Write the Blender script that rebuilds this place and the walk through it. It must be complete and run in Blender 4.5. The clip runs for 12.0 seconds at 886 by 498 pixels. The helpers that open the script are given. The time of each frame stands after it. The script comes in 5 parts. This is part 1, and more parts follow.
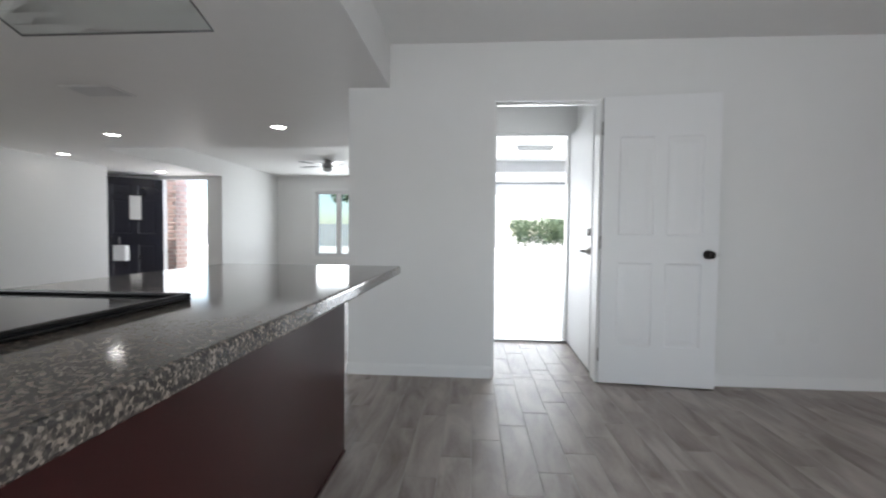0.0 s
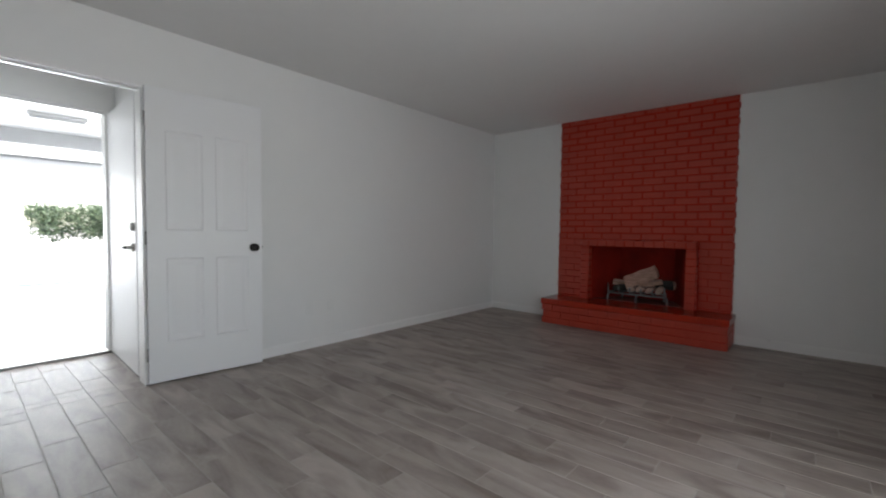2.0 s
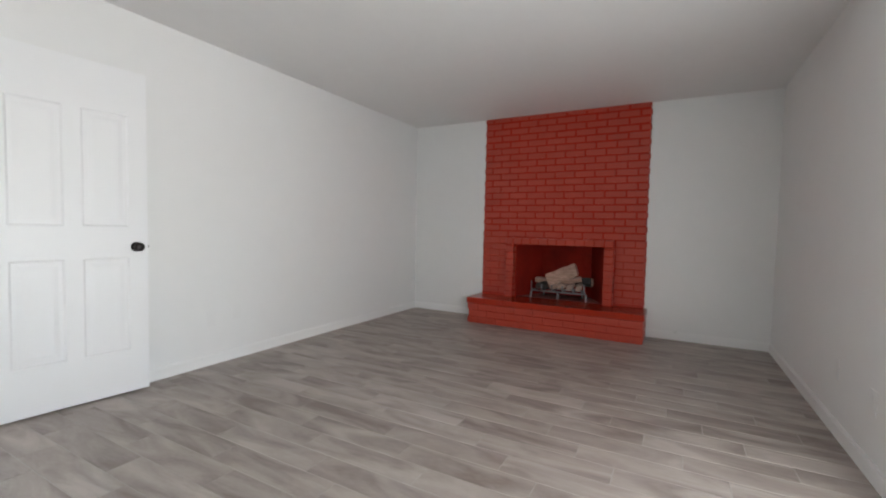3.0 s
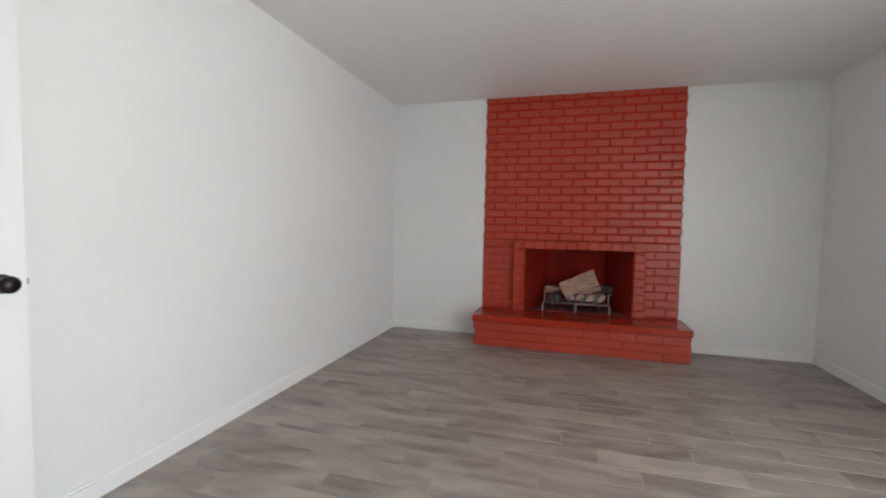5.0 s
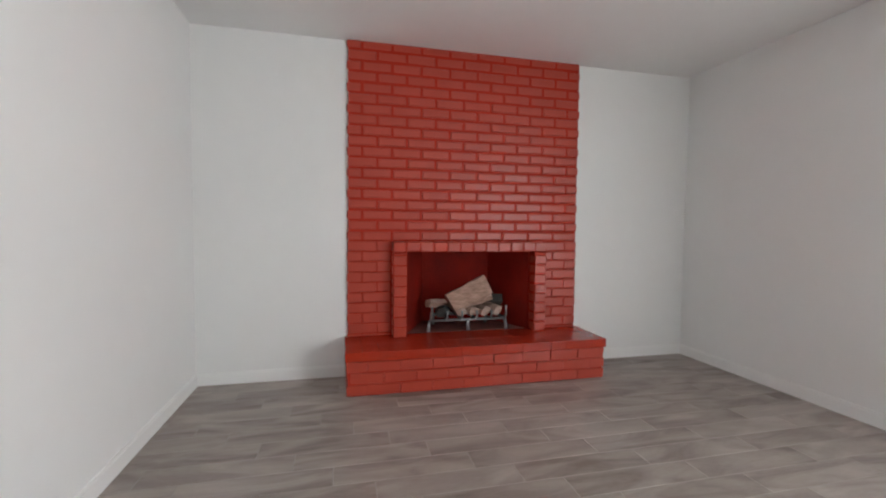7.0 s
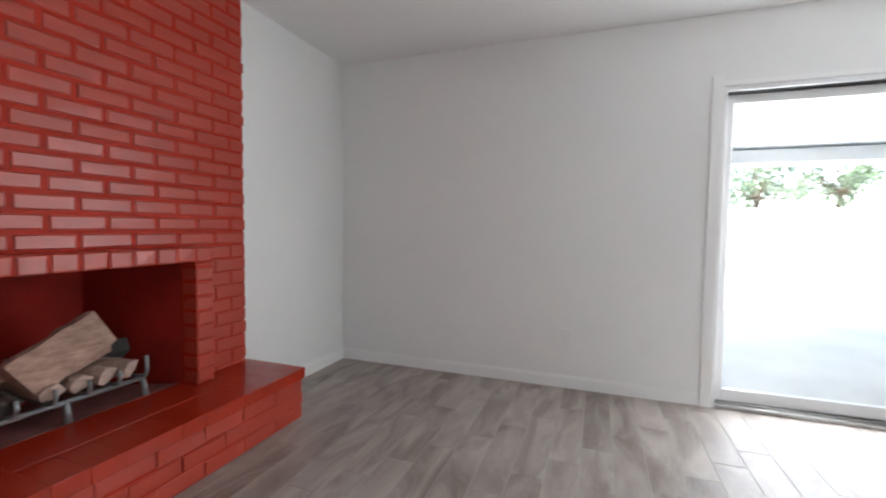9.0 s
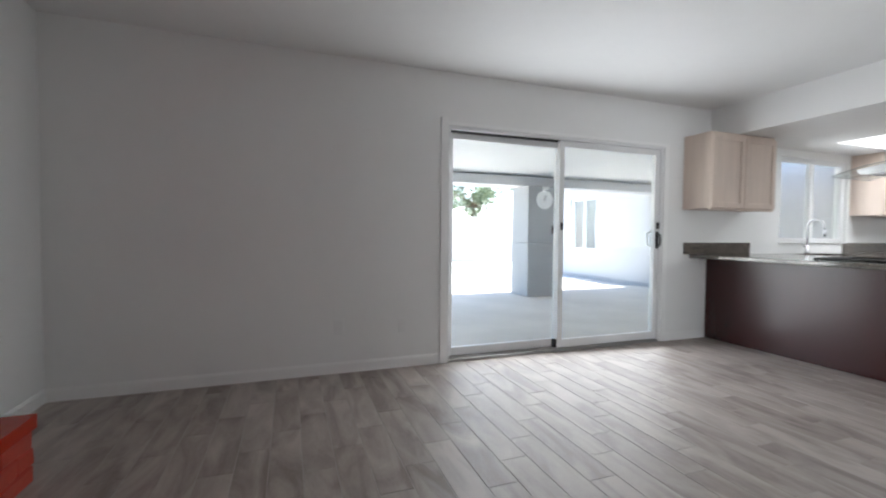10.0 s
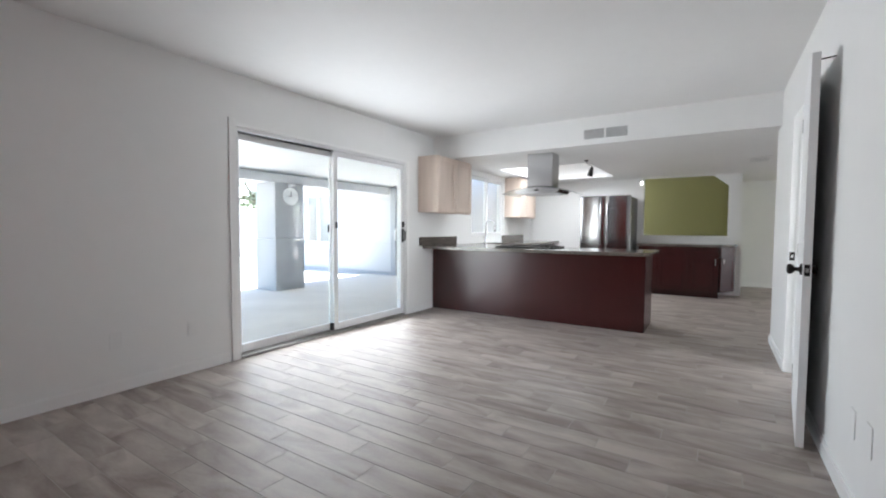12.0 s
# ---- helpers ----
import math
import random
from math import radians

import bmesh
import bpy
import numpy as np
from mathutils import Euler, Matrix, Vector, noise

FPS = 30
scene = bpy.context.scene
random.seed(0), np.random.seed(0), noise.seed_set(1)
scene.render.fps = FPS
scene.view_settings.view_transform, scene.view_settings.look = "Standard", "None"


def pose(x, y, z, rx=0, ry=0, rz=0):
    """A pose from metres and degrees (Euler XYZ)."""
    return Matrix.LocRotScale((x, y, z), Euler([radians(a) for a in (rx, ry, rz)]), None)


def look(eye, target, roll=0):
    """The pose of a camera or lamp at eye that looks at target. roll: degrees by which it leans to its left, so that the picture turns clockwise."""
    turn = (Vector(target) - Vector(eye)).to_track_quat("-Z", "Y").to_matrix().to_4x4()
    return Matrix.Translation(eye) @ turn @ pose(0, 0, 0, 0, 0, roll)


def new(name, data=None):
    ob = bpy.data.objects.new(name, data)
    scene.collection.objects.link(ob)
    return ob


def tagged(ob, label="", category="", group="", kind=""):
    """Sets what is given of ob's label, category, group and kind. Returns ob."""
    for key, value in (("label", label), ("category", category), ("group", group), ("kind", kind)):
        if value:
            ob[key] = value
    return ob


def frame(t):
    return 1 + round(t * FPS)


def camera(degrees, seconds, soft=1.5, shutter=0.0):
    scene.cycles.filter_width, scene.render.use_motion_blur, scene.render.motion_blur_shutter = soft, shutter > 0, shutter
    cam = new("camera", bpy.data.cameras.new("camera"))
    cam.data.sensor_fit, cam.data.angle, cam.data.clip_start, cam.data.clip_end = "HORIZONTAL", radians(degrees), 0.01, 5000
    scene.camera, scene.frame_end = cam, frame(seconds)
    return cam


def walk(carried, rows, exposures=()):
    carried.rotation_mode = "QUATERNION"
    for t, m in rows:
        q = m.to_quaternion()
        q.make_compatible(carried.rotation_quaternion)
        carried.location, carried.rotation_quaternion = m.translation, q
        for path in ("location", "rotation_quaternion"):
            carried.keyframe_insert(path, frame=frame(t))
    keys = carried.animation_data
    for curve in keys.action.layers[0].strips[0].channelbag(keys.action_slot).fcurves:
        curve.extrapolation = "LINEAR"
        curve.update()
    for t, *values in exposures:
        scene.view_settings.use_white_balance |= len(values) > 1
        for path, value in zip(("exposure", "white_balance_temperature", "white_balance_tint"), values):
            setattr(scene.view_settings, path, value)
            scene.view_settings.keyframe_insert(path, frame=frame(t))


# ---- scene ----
cam = camera(92.3, 12.0, soft=2.0, shutter=0.2)
PATH = [
    (0, (0.106, 0.075, 1.057), (-0.033, 2.069, 0.988), 0.6),
    (0.5, (0.085, -0.117, 1.022), (0.533, 1.831, 0.963), 0.5),
    (1, (0.098, -0.153, 1.07), (0.994, 1.633, 0.988), 0.7),
    (1.5, (0.13, -0.21, 1.092), (1.396, 1.336, 1.001), 0.6),
    (2, (0.146, -0.218, 1.087), (1.66, 1.086, 1.0), 0.7),
    (2.5, (0.174, -0.07, 1.06), (1.846, 1.024, 0.981), 0.7),
    (3, (0.264, 0.075, 1.095), (2.017, 1.032, 0.998), 1.2),
    (5, (0.801, 1.378, 1.149), (2.722, 1.925, 1.035), 1.0),
    (5.5, (1.042, 1.627, 1.173), (3.007, 1.978, 1.05), 0.8),
    (6, (1.333, 1.906, 1.168), (3.326, 2.02, 1.041), 0.8),
    (6.5, (1.666, 2.123, 1.128), (3.656, 1.955, 1.014), 0.8),
    (8.5, (2.942, 2.296, 1.089), (4.219, 0.76, 0.995), 0.3),
    (9, (3.187, 2.332, 1.118), (3.87, 0.455, 1.017), 0.7),
    (9.5, (3.432, 2.492, 1.155), (3.383, 0.495, 1.056), 0.5),
    (10, (3.736, 2.619, 1.085), (3.059, 0.738, 1.018), 0.5),
    (10.5, (4.004, 2.686, 1.102), (2.873, 1.038, 1.034), 0.3),
    (11, (4.264, 2.754, 1.09), (2.865, 1.326, 1.018), 0.1),
    (11.5, (4.484, 2.76, 1.126), (2.914, 1.523, 1.041), 0.2),
    (12, (4.601, 2.709, 1.139), (2.92, 1.63, 1.045), 0.3),
]
# exposure of the clip's own camera along the walk
EXPOSURES = [(0.0, 1.85, 6400, 10), (1.0, 1.7, 6500, 10), (1.5, 1.65, 6500, 10), (2.0, 1.65, 6500, 10), (2.6, 2.25, 6600, 10), (3.2, 2.78, 6680, 10), (5.0, 2.95, 6680, 10), (6.0, 3.05, 6640, 10),
             (6.5, 3.12, 6640, 10), (8.5, 3.48, 6550, 10), (9.0, 3.22, 6400, 10), (9.5, 2.52, 6350, 10), (10.0, 2.28, 6380, 10), (10.5, 2.48, 6350, 10), (11.0, 2.58, 6350, 10), (12.0, 2.72, 6350, 10)]
walk(cam, [(t, look(eye, target, roll)) for t, eye, target, roll in PATH], EXPOSURES)

# ---------------------------------------------------------------- world, sun
world = bpy.data.worlds.new("sky_world")
scene.world = world
world.use_nodes = True
wn = world.node_tree.nodes
sky = wn.new("ShaderNodeTexSky")
sky.sky_type = 'NISHITA'
sky.sun_disc = False
SUN_ELEVATION, SUN_AZIMUTH = radians(79), radians(240)
sky.sun_elevation, sky.sun_rotation = SUN_ELEVATION, SUN_AZIMUTH
wn["Background"].inputs["Strength"].default_value = 0.15
world.node_tree.links.new(sky.outputs[0], wn["Background"].inputs["Color"])
sun_data = bpy.data.lights.new("sun", 'SUN')
sun_data.energy, sun_data.angle, sun_data.color = 5.0, radians(0.5), (1.0, 0.96, 0.9)
sun = new("sun", sun_data)
sun_dir = Vector((math.sin(SUN_AZIMUTH) * math.cos(SUN_ELEVATION), math.cos(SUN_AZIMUTH) * math.cos(SUN_ELEVATION), math.sin(SUN_ELEVATION)))
sun.matrix_world = look(sun_dir * 30, (0, 0, 0))


def daylight(name, eye, way, width, height, watts, spread=62, col=(0.97, 0.99, 1.0)):
    """An area lamp for one opening's skylight and ground bounce, also used for added fills."""
    d = bpy.data.lights.new(name, 'AREA')
    d.shape, d.size, d.size_y, d.energy, d.color, d.spread = 'RECTANGLE', width, height, watts, col, radians(spread)
    ob = new(name, d)
    ob.matrix_world = look(eye, Vector(eye) + Vector(way))
    return ob


COOL = (0.93, 0.97, 1.0)
# one lamp in each seen opening, as large as its glass or clear width; two added fills
daylight("patio_daylight", (1.31, -0.7, 0.98), (0.12, 0.99, 0.0), 2.15, 1.86, 7.8, 180, COOL)
daylight("kitchen_window_daylight", (-2.3, -0.72, 1.535), (0, 1, -0.1), 1.1, 0.86, 1.5, 150, COOL)
# lamp added under the well's closed top to brighten the kitchen, source unseen
daylight("kitchen_well_fill", (-2.7, 0.4, 2.42), (0, 0.001, -1), 1.1, 1.4, 8.5, 165, COOL)
daylight("living_window_daylight", (-2.9, 10.27, 1.28), (0, -1, 0), 1.6, 1.4, 13.0, 165, COOL)
daylight("front_door_daylight", (-5.45, 7.93, 1.05), (0, -1, 0), 0.85, 1.9, 2.5, 165, COOL)
daylight("garage_door_daylight", (2.3, 10.45, 1.06), (0, -1, 0), 5.0, 2.0, 75.0, 165, COOL)
daylight("passage_daylight", (0.59, 4.28, 1.0), (0, -1, 0), 0.72, 1.96, 0.8, 165, COOL)
# lamp added at an unseen wall to brighten the green side room
daylight("side_room_fill", (-5.3, -0.77, 1.5), (0, 1, 0), 0.88, 0.96, 5.5, 165, COOL)

# ---------------------------------------------------------------- materials


def mat(name, col, rough=0.6, metal=0.0, var=0.06, scale=3.0, fine=60.0, bump=0.0, bump_scale=80.0, rvar=0.1, spec=0.5, coat=0.0, stretch=(1, 1, 1), tint=None, island=0.0):
    """A surface with broad and fine variation of colour and roughness, and a fine relief."""
    m = bpy.data.materials.new(name)
    m.use_nodes = True
    n, l = m.node_tree.nodes, m.node_tree.links
    b = n["Principled BSDF"]
    b.inputs["Metallic"].default_value = metal
    b.inputs["Specular IOR Level"].default_value = spec
    b.inputs["Coat Weight"].default_value = coat
    geo = n.new("ShaderNodeNewGeometry")
    mp = n.new("ShaderNodeMapping")
    mp.inputs["Scale"].default_value = stretch
    l.new(geo.outputs["Position"], mp.inputs["Vector"])
    a = n.new("ShaderNodeTexNoise")
    a.inputs["Scale"].default_value, a.inputs["Detail"].default_value = scale, 3
    c = n.new("ShaderNodeTexNoise")
    c.inputs["Scale"].default_value, c.inputs["Detail"].default_value = fine, 2
    l.new(mp.outputs[0], a.inputs["Vector"]), l.new(mp.outputs[0], c.inputs["Vector"])
    s = n.new("ShaderNodeMath")
    s.operation = 'MULTIPLY_ADD'
    s.inputs[1].default_value = 0.4
    l.new(c.outputs["Fac"], s.inputs[0]), l.new(a.outputs["Fac"], s.inputs[2])
    ramp = n.new("ShaderNodeMapRange")
    ramp.inputs["From Min"].default_value, ramp.inputs["From Max"].default_value = 0.4, 1.0
    l.new(s.outputs[0], ramp.inputs["Value"])
    fac = ramp.outputs["Result"]
    if island:
        info = n.new("ShaderNodeObjectInfo")
        k = n.new("ShaderNodeMath")
        k.operation = 'ADD'
        l.new(info.outputs["Random"], k.inputs[0]), l.new(geo.outputs["Random Per Island"], k.inputs[1])
        w = n.new("ShaderNodeMath")
        w.operation = 'FRACT'
        l.new(k.outputs[0], w.inputs[0])
        j = n.new("ShaderNodeMix")
        j.inputs["Factor"].default_value = island
        l.new(fac, j.inputs["A"]), l.new(w.outputs[0], j.inputs["B"])
        fac = j.outputs["Result"]
    mix = n.new("ShaderNodeMix")
    mix.data_type = 'RGBA'
    dark = [x * (1 - var * 2) for x in col]
    light = [min(1, x * (1 + var)) for x in (tint or col)]
    mix.inputs["A"].default_value, mix.inputs["B"].default_value = (*dark, 1), (*light, 1)
    l.new(fac, mix.inputs["Factor"]), l.new(mix.outputs["Result"], b.inputs["Base Color"])
    r = n.new("ShaderNodeMapRange")
    r.inputs["To Min"].default_value, r.inputs["To Max"].default_value = max(0.02, rough - rvar), min(1, rough + rvar)
    l.new(a.outputs["Fac"], r.inputs["Value"]), l.new(r.outputs["Result"], b.inputs["Roughness"])
    if bump:
        t = n.new("ShaderNodeTexNoise")
        t.inputs["Scale"].default_value, t.inputs["Detail"].default_value = bump_scale, 4
        l.new(mp.outputs[0], t.inputs["Vector"])
        u = n.new("ShaderNodeBump")
        u.inputs["Strength"].default_value, u.inputs["Distance"].default_value = bump, 0.01
        l.new(t.outputs["Fac"], u.inputs["Height"]), l.new(u.outputs["Normal"], b.inputs["Normal"])
    return m


def plank_material():
    """Wood-look porcelain: grey-brown grain that runs along y, each plank with its own cut of it."""
    m = bpy.data.materials.new("wood_look_tile")
    m.use_nodes = True
    n, l = m.node_tree.nodes, m.node_tree.links
    b = n["Principled BSDF"]
    geo, info = n.new("ShaderNodeNewGeometry"), n.new("ShaderNodeObjectInfo")
    k = n.new("ShaderNodeMath")
    k.operation = 'ADD'
    l.new(info.outputs["Random"], k.inputs[0]), l.new(geo.outputs["Random Per Island"], k.inputs[1])
    w = n.new("ShaderNodeMath")
    w.operation = 'FRACT'
    l.new(k.outputs[0], w.inputs[0])
    off = n.new("ShaderNodeCombineXYZ")
    q = n.new("ShaderNodeMath")
    q.operation = 'MULTIPLY'
    q.inputs[1].default_value = 37.0
    l.new(w.outputs[0], q.inputs[0]), l.new(q.outputs[0], off.inputs["X"]), l.new(q.outputs[0], off.inputs["Z"])
    add = n.new("ShaderNodeVectorMath")
    l.new(geo.outputs["Position"], add.inputs[0]), l.new(off.outputs[0], add.inputs[1])
    mp = n.new("ShaderNodeMapping")
    mp.inputs["Scale"].default_value = (1.0, 0.26, 1.0)
    l.new(add.outputs[0], mp.inputs["Vector"])
    g1 = n.new("ShaderNodeTexNoise")
    g1.inputs["Scale"].default_value, g1.inputs["Detail"].default_value, g1.inputs["Distortion"].default_value = 6.5, 4, 1.2
    g2 = n.new("ShaderNodeTexNoise")
    g2.inputs["Scale"].default_value, g2.inputs["Detail"].default_value = 100, 3
    l.new(mp.outputs[0], g1.inputs["Vector"]), l.new(mp.outputs[0], g2.inputs["Vector"])
    s = n.new("ShaderNodeMath")
    s.operation = 'MULTIPLY_ADD'
    s.inputs[1].default_value = 0.13
    l.new(g2.outputs["Fac"], s.inputs[0]), l.new(g1.outputs["Fac"], s.inputs[2])
    t = n.new("ShaderNodeMath")
    t.operation = 'MULTIPLY_ADD'
    t.inputs[1].default_value = 0.13
    l.new(w.outputs[0], t.inputs[0]), l.new(s.outputs[0], t.inputs[2])
    ramp = n.new("ShaderNodeValToRGB")
    e = ramp.color_ramp.elements
    e[0].position, e[0].color = 0.42, (0.185, 0.147, 0.126, 1)
    e[1].position, e[1].color = 0.82, (0.43, 0.378, 0.345, 1)
    mid = e.new(0.61)
    mid.color = (0.31, 0.264, 0.236, 1)
    l.new(t.outputs[0], ramp.inputs["Fac"]), l.new(ramp.outputs["Color"], b.inputs["Base Color"])
    r = n.new("ShaderNodeMapRange")
    r.inputs["To Min"].default_value, r.inputs["To Max"].default_value = 0.42, 0.56
    b.inputs["Specular IOR Level"].default_value = 0.8
    l.new(g1.outputs["Fac"], r.inputs["Value"]), l.new(r.outputs["Result"], b.inputs["Roughness"])
    u = n.new("ShaderNodeBump")
    u.inputs["Strength"].default_value, u.inputs["Distance"].default_value = 0.12, 0.004
    l.new(s.outputs[0], u.inputs["Height"]), l.new(u.outputs["Normal"], b.inputs["Normal"])
    return m


def granite_material():
    m = bpy.data.materials.new("speckled_granite")
    m.use_nodes = True
    n, l = m.node_tree.nodes, m.node_tree.links
    b = n["Principled BSDF"]
    geo = n.new("ShaderNodeNewGeometry")
    v = n.new("ShaderNodeTexVoronoi")
    v.inputs["Scale"].default_value = 240
    ns = n.new("ShaderNodeTexNoise")
    ns.inputs["Scale"].default_value, ns.inputs["Detail"].default_value = 90, 3
    l.new(geo.outputs["Position"], v.inputs["Vector"]), l.new(geo.outputs["Position"], ns.inputs["Vector"])
    sep = n.new("ShaderNodeSeparateColor")
    l.new(v.outputs["Color"], sep.inputs[0])
    mx = n.new("ShaderNodeMath")
    mx.operation = 'MULTIPLY_ADD'
    mx.inputs[1].default_value = 0.55
    l.new(sep.outputs[0], mx.inputs[0]), l.new(ns.outputs["Fac"], mx.inputs[2])
    ramp = n.new("ShaderNodeValToRGB")
    ramp.color_ramp.interpolation = 'LINEAR'
    e = ramp.color_ramp.elements
    e[0].position, e[0].color = 0.45, (0.04, 0.036, 0.033, 1)
    e[1].position, e[1].color = 1.05, (0.27, 0.225, 0.19, 1)
    for p, c in ((0.68, (0.062, 0.055, 0.05, 1)), (0.84, (0.105, 0.09, 0.078, 1)), (0.95, (0.2, 0.17, 0.147, 1))):
        x = e.new(p)
        x.color = c
    l.new(mx.outputs[0], ramp.inputs["Fac"]), l.new(ramp.outputs["Color"], b.inputs["Base Color"])
    b.inputs["Roughness"].default_value, b.inputs["Specular IOR Level"].default_value = 0.09, 0.8
    return m


def glass_material(name="window_glass", rough=0.0, col=(0.97, 0.99, 0.98, 1)):
    m = bpy.data.materials.new(name)
    m.use_nodes = True
    n, l = m.node_tree.nodes, m.node_tree.links
    out = n["Material Output"]
    n.remove(n["Principled BSDF"])
    tr, gl, lw, mx = n.new("ShaderNodeBsdfTransparent"), n.new("ShaderNodeBsdfGlossy"), n.new("ShaderNodeLayerWeight"), n.new("ShaderNodeMixShader")
    pw, fr = n.new("ShaderNodeMath"), n.new("ShaderNodeMath")
    pw.operation, fr.operation = 'POWER', 'MULTIPLY_ADD'
    pw.inputs[1].default_value, fr.inputs[1].default_value, fr.inputs[2].default_value = 5.0, 0.5, 0.03
    lw.inputs["Blend"].default_value = 0.5
    l.new(lw.outputs["Facing"], pw.inputs[0]), l.new(pw.outputs[0], fr.inputs[0])
    tr.inputs["Color"].default_value = col
    gl.inputs["Roughness"].default_value = rough
    l.new(fr.outputs[0], mx.inputs[0]), l.new(tr.outputs[0], mx.inputs[1]), l.new(gl.outputs[0], mx.inputs[2]), l.new(mx.outputs[0], out.inputs["Surface"])
    return m


def glow(name, col, strength):
    m = bpy.data.materials.new(name)
    m.use_nodes = True
    b = m.node_tree.nodes["Principled BSDF"]
    b.inputs["Emission Color"].default_value, b.inputs["Emission Strength"].default_value = (*col, 1), strength
    b.inputs["Base Color"].default_value = (0.8, 0.8, 0.8, 1)
    return m


M_WALL = mat("white_wall_paint", (0.85, 0.85, 0.84), 0.5, var=0.012, scale=0.8, fine=9, bump=0.06, bump_scale=140, spec=0.35)
M_CEIL = mat("white_ceiling_paint", (0.85, 0.845, 0.835), 0.6, var=0.015, scale=0.7, fine=12, bump=0.1, bump_scale=90, spec=0.3)
M_TRIM = mat("white_trim_enamel", (0.89, 0.89, 0.88), 0.32, var=0.01, scale=2, bump=0.02, bump_scale=40)
M_DOOR = mat("white_door_enamel", (0.86, 0.862, 0.865), 0.4, var=0.006, scale=1.5, rvar=0.03)
M_VINYL = mat("white_vinyl", (0.8, 0.8, 0.8), 0.35, var=0.015, scale=4)
M_ALU = mat("worn_aluminium_track", (0.42, 0.41, 0.4), 0.4, metal=0.7, var=0.12, scale=9, fine=90)
M_PLANK = plank_material()
M_GROUT = mat("pale_tile_grout", (0.42, 0.39, 0.36), 0.85, var=0.1, scale=2, bump=0.1)
M_BRICK = mat("red_painted_brick", (0.42, 0.043, 0.022), 0.36, var=0.05, scale=5, fine=120, bump=0.07, bump_scale=55, rvar=0.05, island=0.22, tint=(0.46, 0.054, 0.029), spec=0.6)
M_MORTAR = mat("red_painted_mortar", (0.43, 0.022, 0.0065), 0.6, var=0.06, scale=8, fine=150, bump=0.25, bump_scale=90, spec=0.3)
M_HEARTH = mat("glossy_red_hearth_paint", (0.4, 0.028, 0.01), 0.18, var=0.05, scale=6, fine=90, bump=0.08, bump_scale=30, island=0.12)
# darker, mottled red for the firebox lining
M_FIREBOX = mat("dark_red_firebox", (0.28, 0.014, 0.007), 0.75, var=0.2, scale=4, fine=60, bump=0.2, bump_scale=60, spec=0.2)
M_ASH = mat("ash_dusted_firebox_floor", (0.24, 0.085, 0.072), 0.9, var=0.3, scale=9, fine=120, bump=0.3)
M_IRON = mat("grey_wrought_iron", (0.3, 0.32, 0.33), 0.45, metal=0.6, var=0.2, scale=14, fine=160, bump=0.25, bump_scale=120)
M_LOG = mat("split_firewood", (0.42, 0.25, 0.18), 0.8, var=0.18, scale=14, fine=120, bump=0.5, bump_scale=50, stretch=(4, 0.8, 4), tint=(0.55, 0.36, 0.285))
M_LOG2 = mat("pale_split_firewood", (0.55, 0.4, 0.33), 0.8, var=0.2, scale=16, fine=140, bump=0.5, bump_scale=60, stretch=(4, 0.8, 4))
M_BARK = mat("charred_bark", (0.06, 0.055, 0.05), 0.9, var=0.3, scale=18, fine=120, bump=0.8, bump_scale=50)
M_CHERRY = mat("dark_cherry_veneer", (0.042, 0.007, 0.0072), 0.25, var=0.07, scale=1.2, fine=40, stretch=(3, 3, 0.5), rvar=0.025, spec=0.55)
M_MAPLE = mat("pale_maple_veneer", (0.68, 0.56, 0.48), 0.4, var=0.05, scale=3, fine=40, stretch=(6, 6, 0.5), bump=0.03)
M_GRANITE = granite_material()
M_STEEL = mat("brushed_stainless_steel", (0.52, 0.52, 0.53), 0.24, metal=1.0, var=0.03, scale=2, fine=30, stretch=(1, 1, 1), rvar=0.03)
M_DARKSTEEL = mat("dark_stainless_steel", (0.2, 0.195, 0.2), 0.3, metal=1.0, var=0.05, scale=2, fine=30, rvar=0.03)
M_FRIDGE = mat("fridge_stainless_steel", (0.36, 0.35, 0.36), 0.16, metal=1.0, var=0.03, scale=2, fine=30, rvar=0.03)
M_CHROME = mat("polished_chrome", (0.5, 0.5, 0.51), 0.16, metal=1.0, var=0.02, rvar=0.03)
M_BLACK = mat("black_metal", (0.018, 0.017, 0.017), 0.38, metal=0.3, var=0.2, scale=20)
M_BRONZE = mat("dark_bronze_hardware", (0.035, 0.03, 0.028), 0.32, metal=0.8, var=0.25, scale=40)
M_NICKEL = mat("satin_nickel", (0.42, 0.41, 0.4), 0.3, metal=1.0, var=0.05)
M_BLACKGLASS = mat("black_ceramic_glass", (0.012, 0.012, 0.013), 0.06, var=0.05, rvar=0.03)
M_PLASTIC = mat("white_plastic", (0.84, 0.84, 0.83), 0.4, var=0.02)
M_SLOT = mat("dark_slot", (0.03, 0.03, 0.03), 0.7, var=0.1)
M_VENT = mat("grey_vent_metal", (0.72, 0.72, 0.72), 0.45, var=0.05)
M_GREEN = mat("olive_green_wall_paint", (0.25, 0.237, 0.098), 0.6, var=0.03, scale=1.2, bump=0.05)
M_NAVY = mat("blue_black_door_paint", (0.012, 0.012, 0.022), 0.3, var=0.1, scale=3)
M_CONC = mat("pale_patio_concrete", (0.55, 0.525, 0.49), 0.8, var=0.1, scale=1.3, fine=25, bump=0.2, bump_scale=50)
M_DRIVE = mat("bright_driveway_concrete", (0.55, 0.54, 0.52), 0.85, var=0.08, scale=0.6, fine=18, bump=0.2)
M_GARFLOOR = mat("pale_garage_floor", (0.6, 0.6, 0.6), 0.5, var=0.05, scale=0.9, fine=16)
